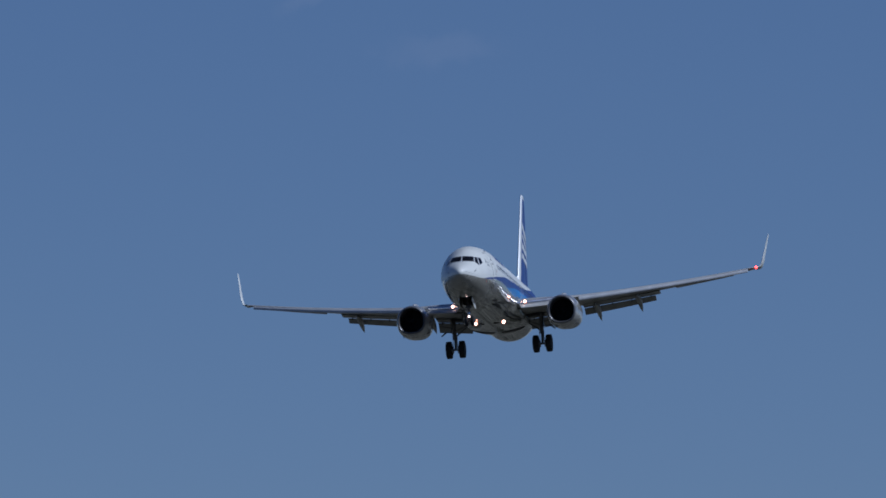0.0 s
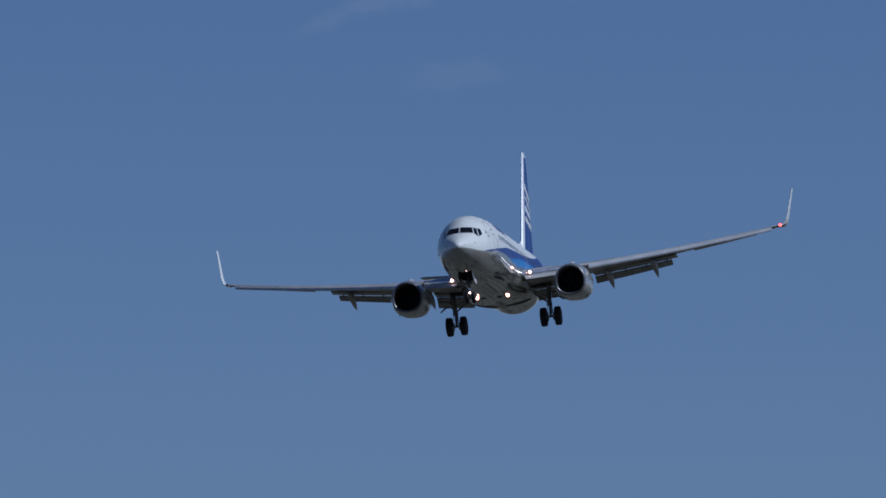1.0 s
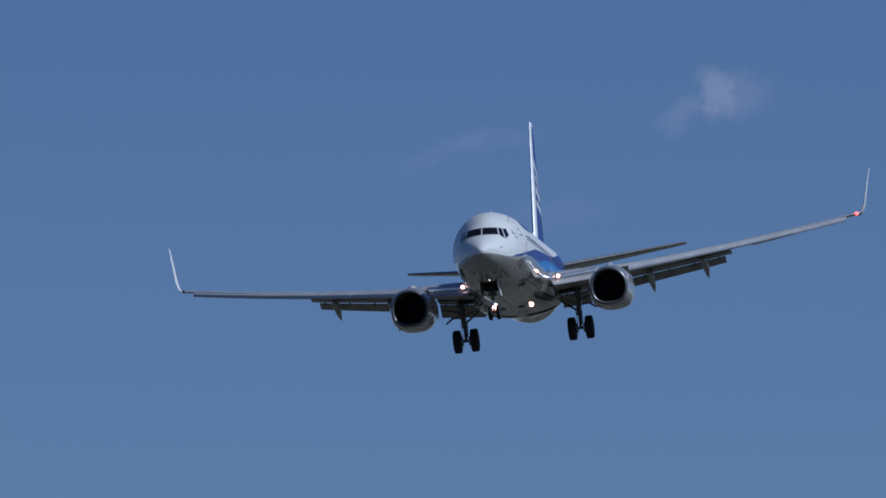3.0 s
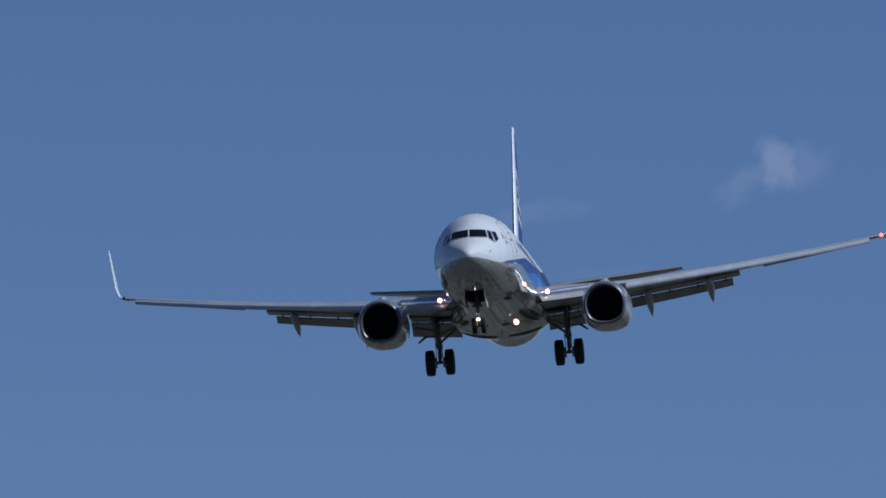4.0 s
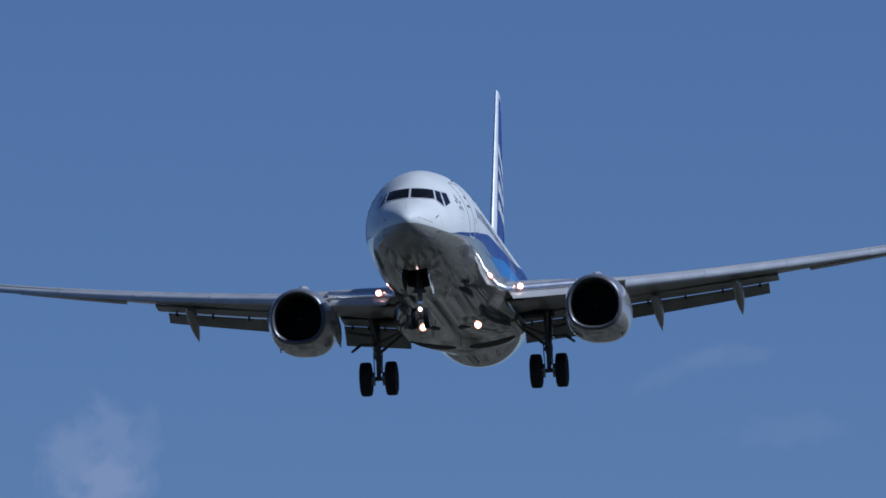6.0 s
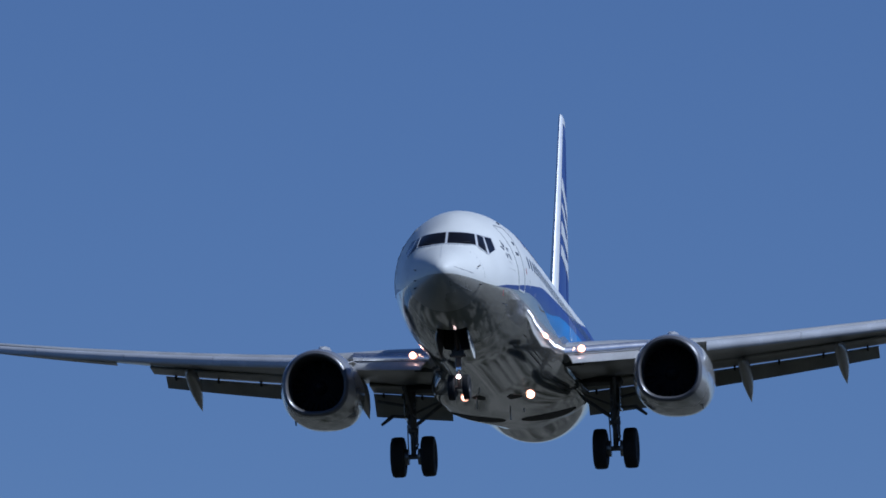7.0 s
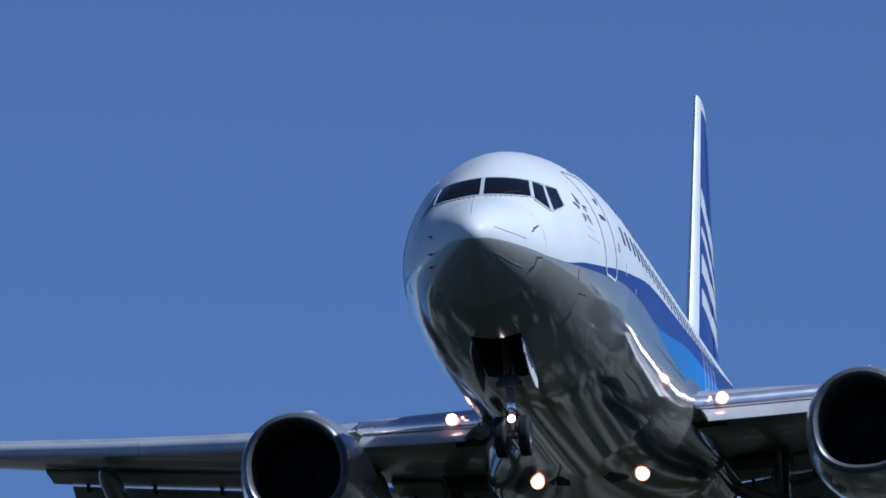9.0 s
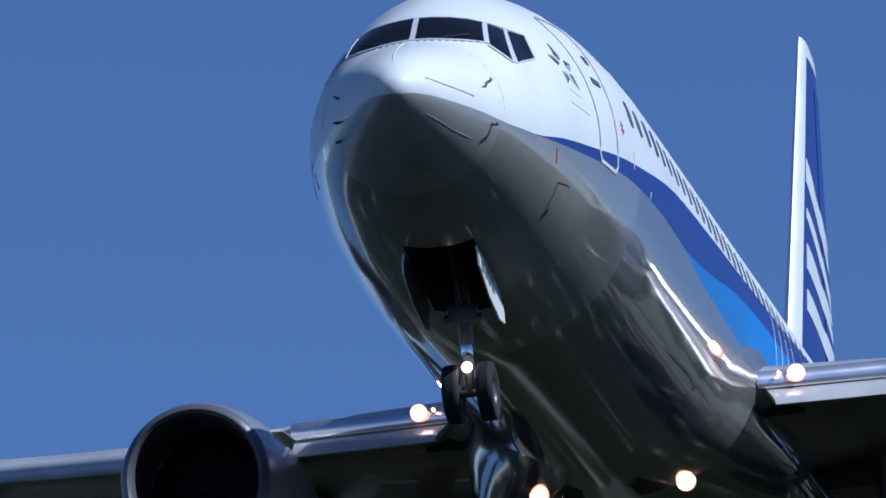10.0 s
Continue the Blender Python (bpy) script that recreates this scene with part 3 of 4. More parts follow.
    # the title above the cabin windows, as plain blue bars
    for x, long in ((7.3, 0.55), (8.1, 0.4), (8.75, 0.55), (9.55, 0.3), (10.1, 0.55), (10.9, 0.5)):
        part("title_bar", patch([(x, 0.98), (x + long, 0.98), (x + long, 1.36), (x, 1.36)], 4, 0.006, side=s, thick=0.012), BLUE, fuselage, "blue bar of the title")
    # pale marks on the blue stripe
    for x, z0, z1 in ((6.05, -0.33, -0.12), (7.0, -0.47, -0.38)):
        part("stripe_mark", strip([(x, z0), (x + 0.02, z1)], s, 0.03, 0.004), FRAME, fuselage)
for x in (8.5, 15.0):
    bm = loft([[(x + a * (1 - 0.4 * h / 0.3) + 0.2 * h, y, 1.83 + h) for a, y in ((-0.2, 0), (0, 0.02), (0.2, 0), (0, -0.02))] for h in (0, 0.3)])
    part("blade_antenna", bm, WHITE, fuselage)
part("beacon", turned([(-0.06, 0.02), (-0.05, 0.07), (0.05, 0.07), (0.06, 0.02)], (12.5, 0, 1.9), caps=True, n=16), RED, fuselage, "red anti-collision beacon")


# ---- wings ----
def le_x(y):
    return 15.18 + (y - 2.34) * 0.4786


def le_z(y):
    return -0.96 + (y - 2.34) * 0.095 + 0.00325 * (y - 2.34) ** 2


def te_x(y):
    return 21.0 + 0.03 * y if y < 5.8 else 21.17 + (y - 5.8) * 0.207


def foil(t, n=15, camber=0.018):
    """Half-profile pairs of (chord fraction, height over chord), upper and lower."""
    up, lo = [], []
    for i in range(n):
        c = 0.5 * (1 - math.cos(math.pi * i / (n - 1)))
        h = t / 0.2 * (0.2969 * math.sqrt(c) - 0.126 * c - 0.3516 * c * c + 0.2843 * c ** 3 - 0.1036 * c ** 4)
        m = camber * math.sin(math.pi * c)
        up.append((c, m + h))
        lo.append((c, m - 0.9 * h))
    return up, lo


def foil_ring(le, chord, t, up_way=Vector((0, 0, 1)), twist=0.0, camber=0.018):
    up, lo = foil(t, 15, camber)
    r = []
    for c, h in up + lo[-2:0:-1]:
        x, z = c * chord, h * chord
        r.append(Vector(le) + Vector((x * math.cos(twist) + z * math.sin(twist) * 0, 0, -x * math.sin(twist))) + up_way * z)
    return r


def segment(ys, s, x0, x1, thick, drop0=0.0, drop1=0.0, wedge=True, z0=None):
    """A spanwise flap or slat: rings from leading point x0(y) to trailing point x1(y), with heights drop0(y) and drop1(y)."""
    rings = []
    for y in ys:
        a, b = Vector((x0(y), s * y, drop0(y))), Vector((x1(y), s * y, drop1(y)))
        w = (b - a)
        nrm = Vector((-w.z, 0, w.x)).normalized()
        L = w.length
        ring = []
        prof = [(0, 0), (0.03, 0.42), (0.12, 0.78), (0.3, 1.0), (0.6, 0.7), (1, 0.04), (1, -0.04), (0.6, -0.12), (0.3, -0.2), (0.12, -0.3), (0.03, -0.25)]
        for c, h in prof:
            ring.append(a + w * c + nrm * h * thick * L)
        rings.append(ring)
    return loft(rings)


def build_wing(s):
    ys = [0.9, 1.6, 2.34, 3.2, 4.2, 4.9, 5.8, 7.2, 8.8, 10.6, 12.4, 14.2, 15.8, 16.8]
    rings = []
    for y in ys:
        k = (y - 0.9) / 16
        rings.append(foil_ring((le_x(y), s * y, le_z(y)), te_x(y) - le_x(y), 0.145 - 0.055 * min(1, max(0, (y - 3) / 3)), twist=radians(1.5 - 3 * k), camber=0.018 - 0.012 * min(1, max(0, (y - 3) / 3))))
    bm = loft(rings)
    # lower faces get the darker grey: underside shade put into the colour
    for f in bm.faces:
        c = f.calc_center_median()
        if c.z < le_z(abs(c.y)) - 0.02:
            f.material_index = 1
    wing = part("wing", bm, [WING, WING_SHADED], airliner, "grey swept wing with slats and flaps extended")
    # blended winglet
    base = Vector((le_x(16.8), s * 16.8, le_z(16.8)))
    tip = Vector((24.15, s * 17.65, 3.52))
    rings = []
    for k in (0, 0.08, 0.16, 0.26, 0.4, 0.6, 0.8, 0.95, 1.0):
        bend = min(k / 0.28, 1)
        y = 16.8 + 0.5 * math.sin(bend * math.pi / 2) + 0.36 * max(0, (k - 0.2) / 0.8)
        z = le_z(16.8) + 0.26 * (1 - math.cos(bend * math.pi / 2)) + (3.52 - le_z(16.8) - 0.26) * max(0, (k - 0.14) / 0.86) ** 1.0
        x = base.x + 0.12 * min(k / 0.1, 1) + (tip.x - base.x - 0.12) * k ** 1.1
        chord = (te_x(16.8) - le_x(16.8)) * (1 - k) + 0.55 * k
        a = bend * radians(78)
        up = Vector((0, -s * math.sin(a), math.cos(a)))
        rings.append(foil_ring((x, s * y, z), chord * (1 if k < 1 else 0.6), 0.085, up))
    part("winglet", loft(rings), WHITE, wing, "white blended winglet")
    nav = base + Vector((0.05, s * 0.12, 0.02))
    part("nav_light", turned([(-0.09, 0.02), (-0.06, 0.07), (0.1, 0.08), (0.2, 0.02)], nav, caps=True, n=12), NAVRED if s < 0 else NAVGREEN, wing, "glowing red wingtip light" if s < 0 else "dark wingtip light")
    # slats outboard of the engine, four panels
    for a, b in ((5.75, 8.312), (8.322, 11.012), (11.022, 13.712), (13.722, 16.4)):
        yy = [a + (b - a) * i / 4 for i in range(5)]
        part("slat", segment(yy, s, lambda y: le_x(y) - 0.30 + 0.010 * y, lambda y: le_x(y) + 0.22, 0.30 - 0.004 * a,
                             lambda y: le_z(y) - 0.29 + 0.003 * y, lambda y: le_z(y) + 0.085 - 0.003 * y), SLAT, wing, "extended leading edge slat")
    # bright leading edge and hinged flap between body and engine
    yy = [1.9 + 0.45 * i for i in range(6)]
    part("leading_edge", segment(yy, s, lambda y: le_x(y) - 0.03, lambda y: le_x(y) + 0.5, 0.30, lambda y: le_z(y) - 0.02, lambda y: le_z(y) + 0.14), BRIGHT, wing, "polished metal leading edge")
    rings = []
    for i in range(7):
        u = i / 6
        yu, yl = 1.96 + 2.14 * u, 2.14 + 1.96 * u
        a, b = Vector((le_x(yu) + 0.13, s * yu, le_z(yu) - 0.05)), Vector((le_x(yl) - 0.32, s * yl, le_z(yl) - 0.33))
        n = Vector((0.62, 0, -0.78))
        rings.append([a + (b - a) * k + n * h for k, h in ((0, -0.02), (0.3, -0.055), (0.7, -0.055), (0.92, -0.03), (1, 0.01), (0.93, 0.045), (0.6, 0.02), (0.2, 0.02))])
    part("krueger_flap", loft(rings), WING, wing, "grey panel folded down below the leading edge")
    # near-black triangle for the shade in the cavity at the panel's inner end
    tri = [(15.16, 1.86, -1.12), (15.42, 1.78, -1.30), (15.58, 2.38, -1.25)]
    part("krueger_gap_shade", loft([[(x - 0.02, s * y, z - 0.025) for x, y, z in tri], [(x + 0.05, s * y, z + 0.05) for x, y, z in tri]]), DARK, wing, "dark plate for the shaded gap beside the folded panel")
    # flaps: main and aft panels
    for a, b in ((1.95, 4.15), (5.55, 10.55)):
        yy = [a + (b - a) * i / 6 for i in range(7)]
        tz = lambda y: le_z(y) - 0.16 if y > 5 else le_z(y) - 0.27
        sc = lambda y: 1.0 if y < 5.7 else 1.0 - 0.05 * (y - 5.7)
        # flap panels in the shaded grey as well
        part("flap", segment(yy, s, lambda y: te_x(y) - 1.0 * sc(y), lambda y: te_x(y) + 0.17 * sc(y), 0.10, lambda y: tz(y) + 0.06, lambda y: tz(y) - 0.04 * sc(y)), WING_SHADED, wing, "extended trailing edge flap")
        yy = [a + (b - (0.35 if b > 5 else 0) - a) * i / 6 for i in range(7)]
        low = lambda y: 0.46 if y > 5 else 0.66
        part("aft_flap", segment(yy, s, lambda y: te_x(y) + 0.16 * sc(y), lambda y: te_x(y) + 0.75 * sc(y), 0.12, lambda y: tz(y) - (0.088 if y > 5 else 0.065) * sc(y), lambda y: tz(y) - low(y) * sc(y)), WING_SHADED, wing, "extended trailing edge flap")
        for k in range(4):
            y = a + (b - a) * (0.12 + 0.25 * k)
            part("flap_bracket", box((te_x(y) + 0.12 * sc(y), s * y, tz(y) - 0.09), (0.22, 0.05, 0.16), 0.015), DARK, wing)
    yy = [11.6 + 0.75 * i for i in range(6)]
    part("aileron", segment(yy, s, lambda y: te_x(y) - 0.42, lambda y: te_x(y) + 0.02, 0.14, lambda y: le_z(y) - 0.02, lambda y: le_z(y) - 0.05), WING, wing)
    for k in range(7):
        y = 7.0 + 1.25 * k
        part("vortex_generator", box((le_x(y) + 0.75, s * y, le_z(y) + 0.15 - 0.004 * y), (0.14, 0.02, 0.09), 0.004), MARK, wing)
    # flap track fairings
    for y, xt, zt in ((4.30, 21.38, -1.81), (6.5, 22.73, -1.61), (9.24, 22.73, -1.21)):
        top = le_z(y) - 0.35
        rings = []
        for k, w, h in ((0, 0.02, 0.03), (0.06, 0.11, 0.1), (0.2, 0.19, 0.2), (0.4, 0.215, 0.28), (0.6, 0.20, 0.3), (0.8, 0.13, 0.22), (0.93, 0.05, 0.1), (1, 0.01, 0.02)):
            c = Vector((xt - 3.3 * (1 - k), s * y, top - (top - zt) * k ** 2.2))
            rings.append([c + Vector((0, 0.82 * w * math.cos(q), h * math.sin(q))) for q in [2 * math.pi * i / 14 for i in range(14)]])
        part("flap_track_fairing", loft(rings), WING_SHADED, wing, "pointed grey flap track fairing")
    # wing root landing light
    c = Vector((15.19 - 0.09, s * 2.37, -0.865))
    lens = part("landing_light", turned([(-0.04, 0.02), (-0.03, 0.066), (0.02, 0.076), (0.06, 0.05)], c, caps=True, n=20), LIGHT, wing, "glowing landing light")
    # glowing ring round the lens, added as its halo
    part("halo_ring", turned([(0.0, 0.074), (-0.02, 0.105), (0.03, 0.11), (0.05, 0.07)], c, caps=True, n=20), HALO, lens, "warm glowing ring for the lamp's halo")
    # small emissive spot standing in for the landing lamp's reflection beside the root
    part("glint_spot", turned([(-0.03, 0.008), (-0.02, 0.022), (0.05, 0.022)], c + Vector((-0.1, -s * 0.2, 0.0)), caps=True, n=12), GLINT, wing, "small glowing spot for a lamp's reflection at the wing root")
    return wing


def build_engine(s):
    c = Vector((13.34, s * 4.93, -1.755))

    def squash(p, q, a):
        # flattened underside and full lower flanks
        if q < 0:
            r = math.hypot(p, q)
            k = 2 / 2.45
            flat = 1 - 0.045 * min(1, max(0, a / 0.6))
            p, q = math.copysign(r * (abs(p) / r) ** k, p), -r * flat * (-q / r) ** k
        return p, q
    prof = [(0.05, 0.795), (0.03, 0.805), (0.0, 0.84), (0.02, 0.885), (0.10, 0.93)]
    lip = turned(prof, c, squash=squash)
    outer = [(0.10, 0.93), (0.35, 0.995), (0.8, 1.06), (1.4, 1.10), (2.1, 1.10), (2.9, 1.06), (3.7, 0.92), (3.72, 0.84), (3.4, 0.82)]
    cowl = part("engine", turned(outer, c, squash=squash), NACELLE, airliner, "grey turbofan engine nacelle under the wing")
    part("inlet_lip", lip, LIP, cowl, "darkened metal inlet lip")
    # dark grey from just inside the lip: the inlet's shade as colour
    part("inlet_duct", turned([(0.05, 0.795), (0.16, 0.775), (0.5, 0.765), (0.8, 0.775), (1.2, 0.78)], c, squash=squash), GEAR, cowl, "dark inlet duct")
    rows = []
    for r in (0.2, 0.5, 0.765):
        tw, w = radians(30 + 35 * r), 0.07 + 0.05 * r
        e = Vector((math.sin(tw) * w, -math.cos(tw) * w, 0))
        rows.append([Vector((0, 0, r)) - e, Vector((0.02, 0, r)) - e * 0.2, Vector((0, 0, r)) + e, Vector((-0.02, 0, r)) + e * 0.1])
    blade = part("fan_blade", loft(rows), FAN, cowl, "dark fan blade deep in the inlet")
    blade.location = c + Vector((1.15, 0, 0))
    for i in range(1, 24):
        o = new("fan_blade", blade.data)
        o.parent = cowl
        o.location, o.rotation_euler = blade.location, (2 * math.pi * i / 24, 0, 0)
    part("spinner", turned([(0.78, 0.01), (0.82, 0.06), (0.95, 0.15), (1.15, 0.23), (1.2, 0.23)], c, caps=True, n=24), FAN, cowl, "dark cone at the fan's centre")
    # near-black disc for the shade behind the fan
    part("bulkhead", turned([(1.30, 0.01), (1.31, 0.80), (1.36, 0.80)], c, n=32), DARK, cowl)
    part("exhaust_nozzle", turned([(3.3, 0.72), (3.6, 0.66), (4.2, 0.52), (4.7, 0.42), (4.72, 0.36), (4.4, 0.36)], c, n=32), STEEL, cowl, "dull metal exhaust nozzle")
    part("exhaust_plug", turned([(4.2, 0.34), (4.7, 0.28), (5.3, 0.05), (5.32, 0.01)], c, n=24), STEEL, cowl)
    rings = []
    for x, z0, z1, w in ((14.7, -0.75, -0.60, 0.03), (15.1, -0.85, -0.50, 0.15), (16.0, -1.0, -0.42, 0.2), (17.2, -1.1, -0.55, 0.19), (18.6, -0.95, -0.62, 0.05)):
        rings.append([(x, s * 4.9 + w * a, z0 + (z1 - z0) * b) for a, b in ((-1, 0), (-1, 0.7), (-0.5, 1), (0.5, 1), (1, 0.7), (1, 0))])
    part("pylon", loft(rings), WING, cowl, "grey engine pylon")
    # strake on the inboard flank
    a = radians(38)
    n0 = Vector((0, -s * math.cos(a), math.sin(a)))
    base = [c + Vector((x, 0, 0)) + n0 * r for x, r in ((0.7, 1.01), (1.9, 1.02))]
    t = n0.cross(Vector((1, 0, 0))) * 0.015
    bm = loft([[p + t for p in (base[0], base[1], base[1] + n0 * 0.2, base[0] + Vector((0.5, 0, 0)) + n0 * 0.17)], [p - t for p in (base[0], base[1], base[1] + n0 * 0.2, base[0] + Vector((0.5, 0, 0)) + n0 * 0.17)]])
    part("strake", bm, WING, cowl, "thin fin on the nacelle's flank")
    part("drain_fin", loft([[c + Vector((1.6 + 0.2 * k, s * 0.78 + d, -0.74 - 0.20 * k)) for d in (-0.012, 0.012)] + [c + Vector((1.9, s * 0.78 + d, -0.74 - 0.20 * k)) for d in (0.012, -0.012)] for k in (0, 1)]), DARK, cowl)
    return cowl


for side_ in (1, -1):
    build_wing(side_)
    build_engine(side_)


# ---- belly fairing with its lights ----
def build_belly():
    ease = lambda k: min(max(k, 0), 1) ** 2 * (3 - 2 * min(max(k, 0), 1))
    rings = []
    for x in [11.2 + 0.2 * i for i in range(27)] + [16.5 + 0.4 * i for i in range(16)]:
        full = ease(max(0, (x - 11.5) / 6.3) ** 1.5) * (1 - ease((x - 19.9) / 2.5))
        root = 0.16 * ease((x - 13.9) / 1.8) * ease((19 - x) / 3)
        w, zb, zt, zm = 2.13 - 0.02 * max(0, x - 19.5), -2.262 - 0.008 * max(0, x - 19), -0.78 + 0.30 * ease((x - 13.2) / 2.4), -1.52
        a0 = angle_at(x, zt)
        half = []
        for i in range(45):
            t = i / 44
            h = hull(x, a0 + (-math.pi / 2 - a0) * t, 1)
            if t < 0.36:
                u = t / 0.36
                y, z = h.y * (1 - ease(u)) + w * ease(u), zt + (zm - zt) * u
            else:
                k = (t - 0.36) / 0.64 * math.pi / 2
                y, z = w * math.cos(k) ** 0.92, zm + (zb - zm) * math.sin(k) ** 0.92
            y, z = h.y + (y - h.y) * full, h.z + (z - h.z) * full
            y += root * math.exp(-((z + 0.95) / 0.30) ** 2) - 0.006 * (1 - full) * (1 if y > 0.05 else 0)
            half.append(Vector((x, max(y, 0) if i < 44 else 0, z + 0.006 * (1 - full))))
        rings.append(half + [Vector((p.x, -p.y, p.z)) for p in reversed(half[:-1])])
    def belly_at(x, k, s):
        """A point of the fairing at k of its half girth, from the side down to the keel."""
        r = min(rings, key=lambda q: abs(q[0].x - x))
        p = r[min(44, max(0, round(k * 44)))]
        return Vector((x, s * p.y, p.z))

    def belly_z(x, y):
        r = min(rings, key=lambda q: abs(q[0].x - x))
        return min((p for p in r[20:45]), key=lambda p: abs(p.y - abs(y))).z
    belly = part("belly_fairing", loft(rings), FAIRING, airliner, "glossy grey fairing under the wing roots")
    # wheel wells as dark sheets in place of shaded openings, one each side of the keel
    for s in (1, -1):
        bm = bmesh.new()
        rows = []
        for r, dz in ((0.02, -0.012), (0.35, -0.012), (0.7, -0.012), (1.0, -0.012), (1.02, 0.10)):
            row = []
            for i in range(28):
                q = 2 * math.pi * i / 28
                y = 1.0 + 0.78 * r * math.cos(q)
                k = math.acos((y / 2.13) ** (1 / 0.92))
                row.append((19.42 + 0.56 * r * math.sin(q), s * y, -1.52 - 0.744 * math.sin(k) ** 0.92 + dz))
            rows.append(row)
        part("wheel_well_shade", loft(rows, bm=bm), DARK, belly, "dark sheet for the shaded main wheel well")
    # ram air inlets ahead of the wing, shaded mouths as dark plates; masts on the keel
    for s in (1, -1):
        rows = []
        for x, w in ((14.15, 0.02), (14.4, 0.10), (14.75, 0.15), (14.92, 0.13)):
            a = [belly_at(x, 0.86 + k * w / 0.15 * 0.06, s) for k in (-1, -0.33, 0.33, 1)]
            rows.append([p + o for p, o in zip(a, [Vector((0, s * 0.012, -0.012))] * 4)] + [p - Vector((0, s * 0.05, -0.05)) for p in reversed(a)])
        part("ram_air_inlet", loft(rows), DARK, belly, "dark plate for the shaded ram air inlet")
    for x, y, h in ((14.6, 0.56, 0.30), (17.6, -0.08, 0.22), (17.2, -0.5, 0.06)):
        z = belly_z(x, y)
        part("belly_mast", loft([[(x + a + 0.12 * k, y + b, z + 0.02 - h * k) for a, b in ((-0.12, 0), (0, 0.018), (0.16, 0), (0, -0.018))] for k in (0, 1)]), MARK, belly, "small dark mast under the belly")
    for s in (1, -1):
        c = Vector((14.97, s * 0.92, -2.115))
        arm = part("landing_light", turned([(-0.05, 0.03), (-0.04, 0.073), (0.0, 0.082), (0.05, 0.045)] if s < 0 else [(-0.05, 0.03), (-0.04, 0.058), (0.0, 0.067), (0.05, 0.045)], c + Vector((-0.02, 0, -0.0)), caps=True, n=20), BEAM if s < 0 else LIGHT, belly, "glowing retractable landing light")
        # added halo ring, wider than the lens
        part("halo_ring", turned([(-0.01, 0.07), (-0.025, 0.118), (0.02, 0.122), (0.05, 0.08)], c, caps=True, n=20), HALO, arm, "warm glowing ring for the lamp's halo")
        part("light_housing", turned([(0.03, 0.12), (0.1, 0.11), (0.2, 0.06)], c, caps=True, n=16), STEEL, arm)
        part("light_arm", tube(c + Vector((0.1, 0, 0.02)), c + Vector((0.25, 0, 0.25)), 0.04), STEEL, arm)


build_belly()


# ---- tail ----
def build_tail():
    def fin_ring(z, x0, chord, t):
        up, lo = foil(t)
        return [Vector((x0 + c * chord, h * chord - 0.018 * math.sin(math.pi * c) * chord, z)) for c, h in up + lo[-2:0:-1]]
    f_le = lambda z: 36.72 + (z - 8.93) * 0.738
    f_te = lambda z: 38.30 + (z - 8.93) * 0.13
    zs = [1.3, 2.4, 4.0, 5.6, 7.2, 8.45, 8.75, 8.93]

    def side_of(c, z, s):
        """The fin's skin at chord fraction c and height z."""
        up, lo = foil(0.07)
        side = up if s > 0 else lo
        h = np.interp(c, [p[0] for p in side], [p[1] - 0.018 * math.sin(math.pi * p[0]) for p in side])
        return Vector((f_le(z) + c * (f_te(z) - f_le(z)), float(h) * (f_te(z) - f_le(z)), z))
    bm = loft([fin_ring(z, f_le(z), (f_te(z) - f_le(z)) * (1 if z < 8.9 else 0.9), 0.07) for z in zs])
    fin = part("vertical_stabilizer", bm, BLUE, airliner, "deep blue tail fin with white diagonal stripes")
    nose = []
    for z in zs[1:]:
        a = [Vector((f_le(z) + d, y, z)) for d, y in ((0.20, 0.10), (0.10, 0.085), (0.04, 0.065), (0.0, 0.042), (-0.03, 0.0), (0.0, -0.04), (0.04, -0.066), (0.08, -0.085), (0.13, -0.105))]
        sc = (f_te(z) - f_le(z)) / 4.6
        nose.append([Vector((p.x, p.y * 0.84 * (0.6 + 0.4 * sc), p.z)) for p in a])
    part("fin_leading_edge", loft(nose), EDGE, fin, "bright polished leading edge")
    # white cap along the tip, and the pale band behind the bright edge
    bm = loft([fin_ring(z, f_le(z) - 0.02, (f_te(z) - f_le(z)) * q + 0.04, 0.076) for z, q in ((8.72, 1), (8.82, 0.99), (8.92, 0.94), (8.97, 0.78))])
    part("fin_tip", bm, WHITE, fin, "white fin tip")
    for s in (1, -1):
        rows = []
        for z in (2.4, 4.0, 5.6, 7.2, 8.74):
            ch, w = f_te(z) - f_le(z), 0.36 + 0.03 * (8.9 - z)
            rows.append([p + Vector((0, s * o, 0)) for p in [side_of(d / ch, z, s) for d in (0.10, w * 0.5, w)] for o in (0.008,)] + [side_of(d / ch, z, s) - Vector((0, s * 0.01, 0)) for d in (w, w * 0.5, 0.10)])
        part("fin_band", loft(rows), WHITE, fin, "white band behind the fin's leading edge")
    rud = []
    for z in (2.3, 4.0, 5.6, 7.2, 8.4):
        ch = f_te(z) - f_le(z)
        x0, x1, w = f_le(z) + 0.70 * ch, f_te(z) + 0.03, 0.0214 * ch + 0.005
        rud.append([(x0, w, z), ((x0 + x1) / 2, w * 0.56, z), (x1, 0.012, z), (x1, -0.012, z), ((x0 + x1) / 2, -w * 0.56, z), (x0, -w, z)])
    part("rudder", loft(rud), BLUE, fin)
    rings = []
    for x, h, w in ((26.0, 0.0, 0.02), (28.0, 0.35, 0.1), (30.0, 0.62, 0.15), (31.6, 1.0, 0.16), (32.4, 1.2, 0.10)):
        z = TOP(x) - 0.1
        rings.append([(x, w, z), (x, w * 0.6, z + 0.1 + h * 0.6), (x, 0, z + 0.1 + h), (x, -w * 0.6, z + 0.1 + h * 0.6), (x, -w, z)])
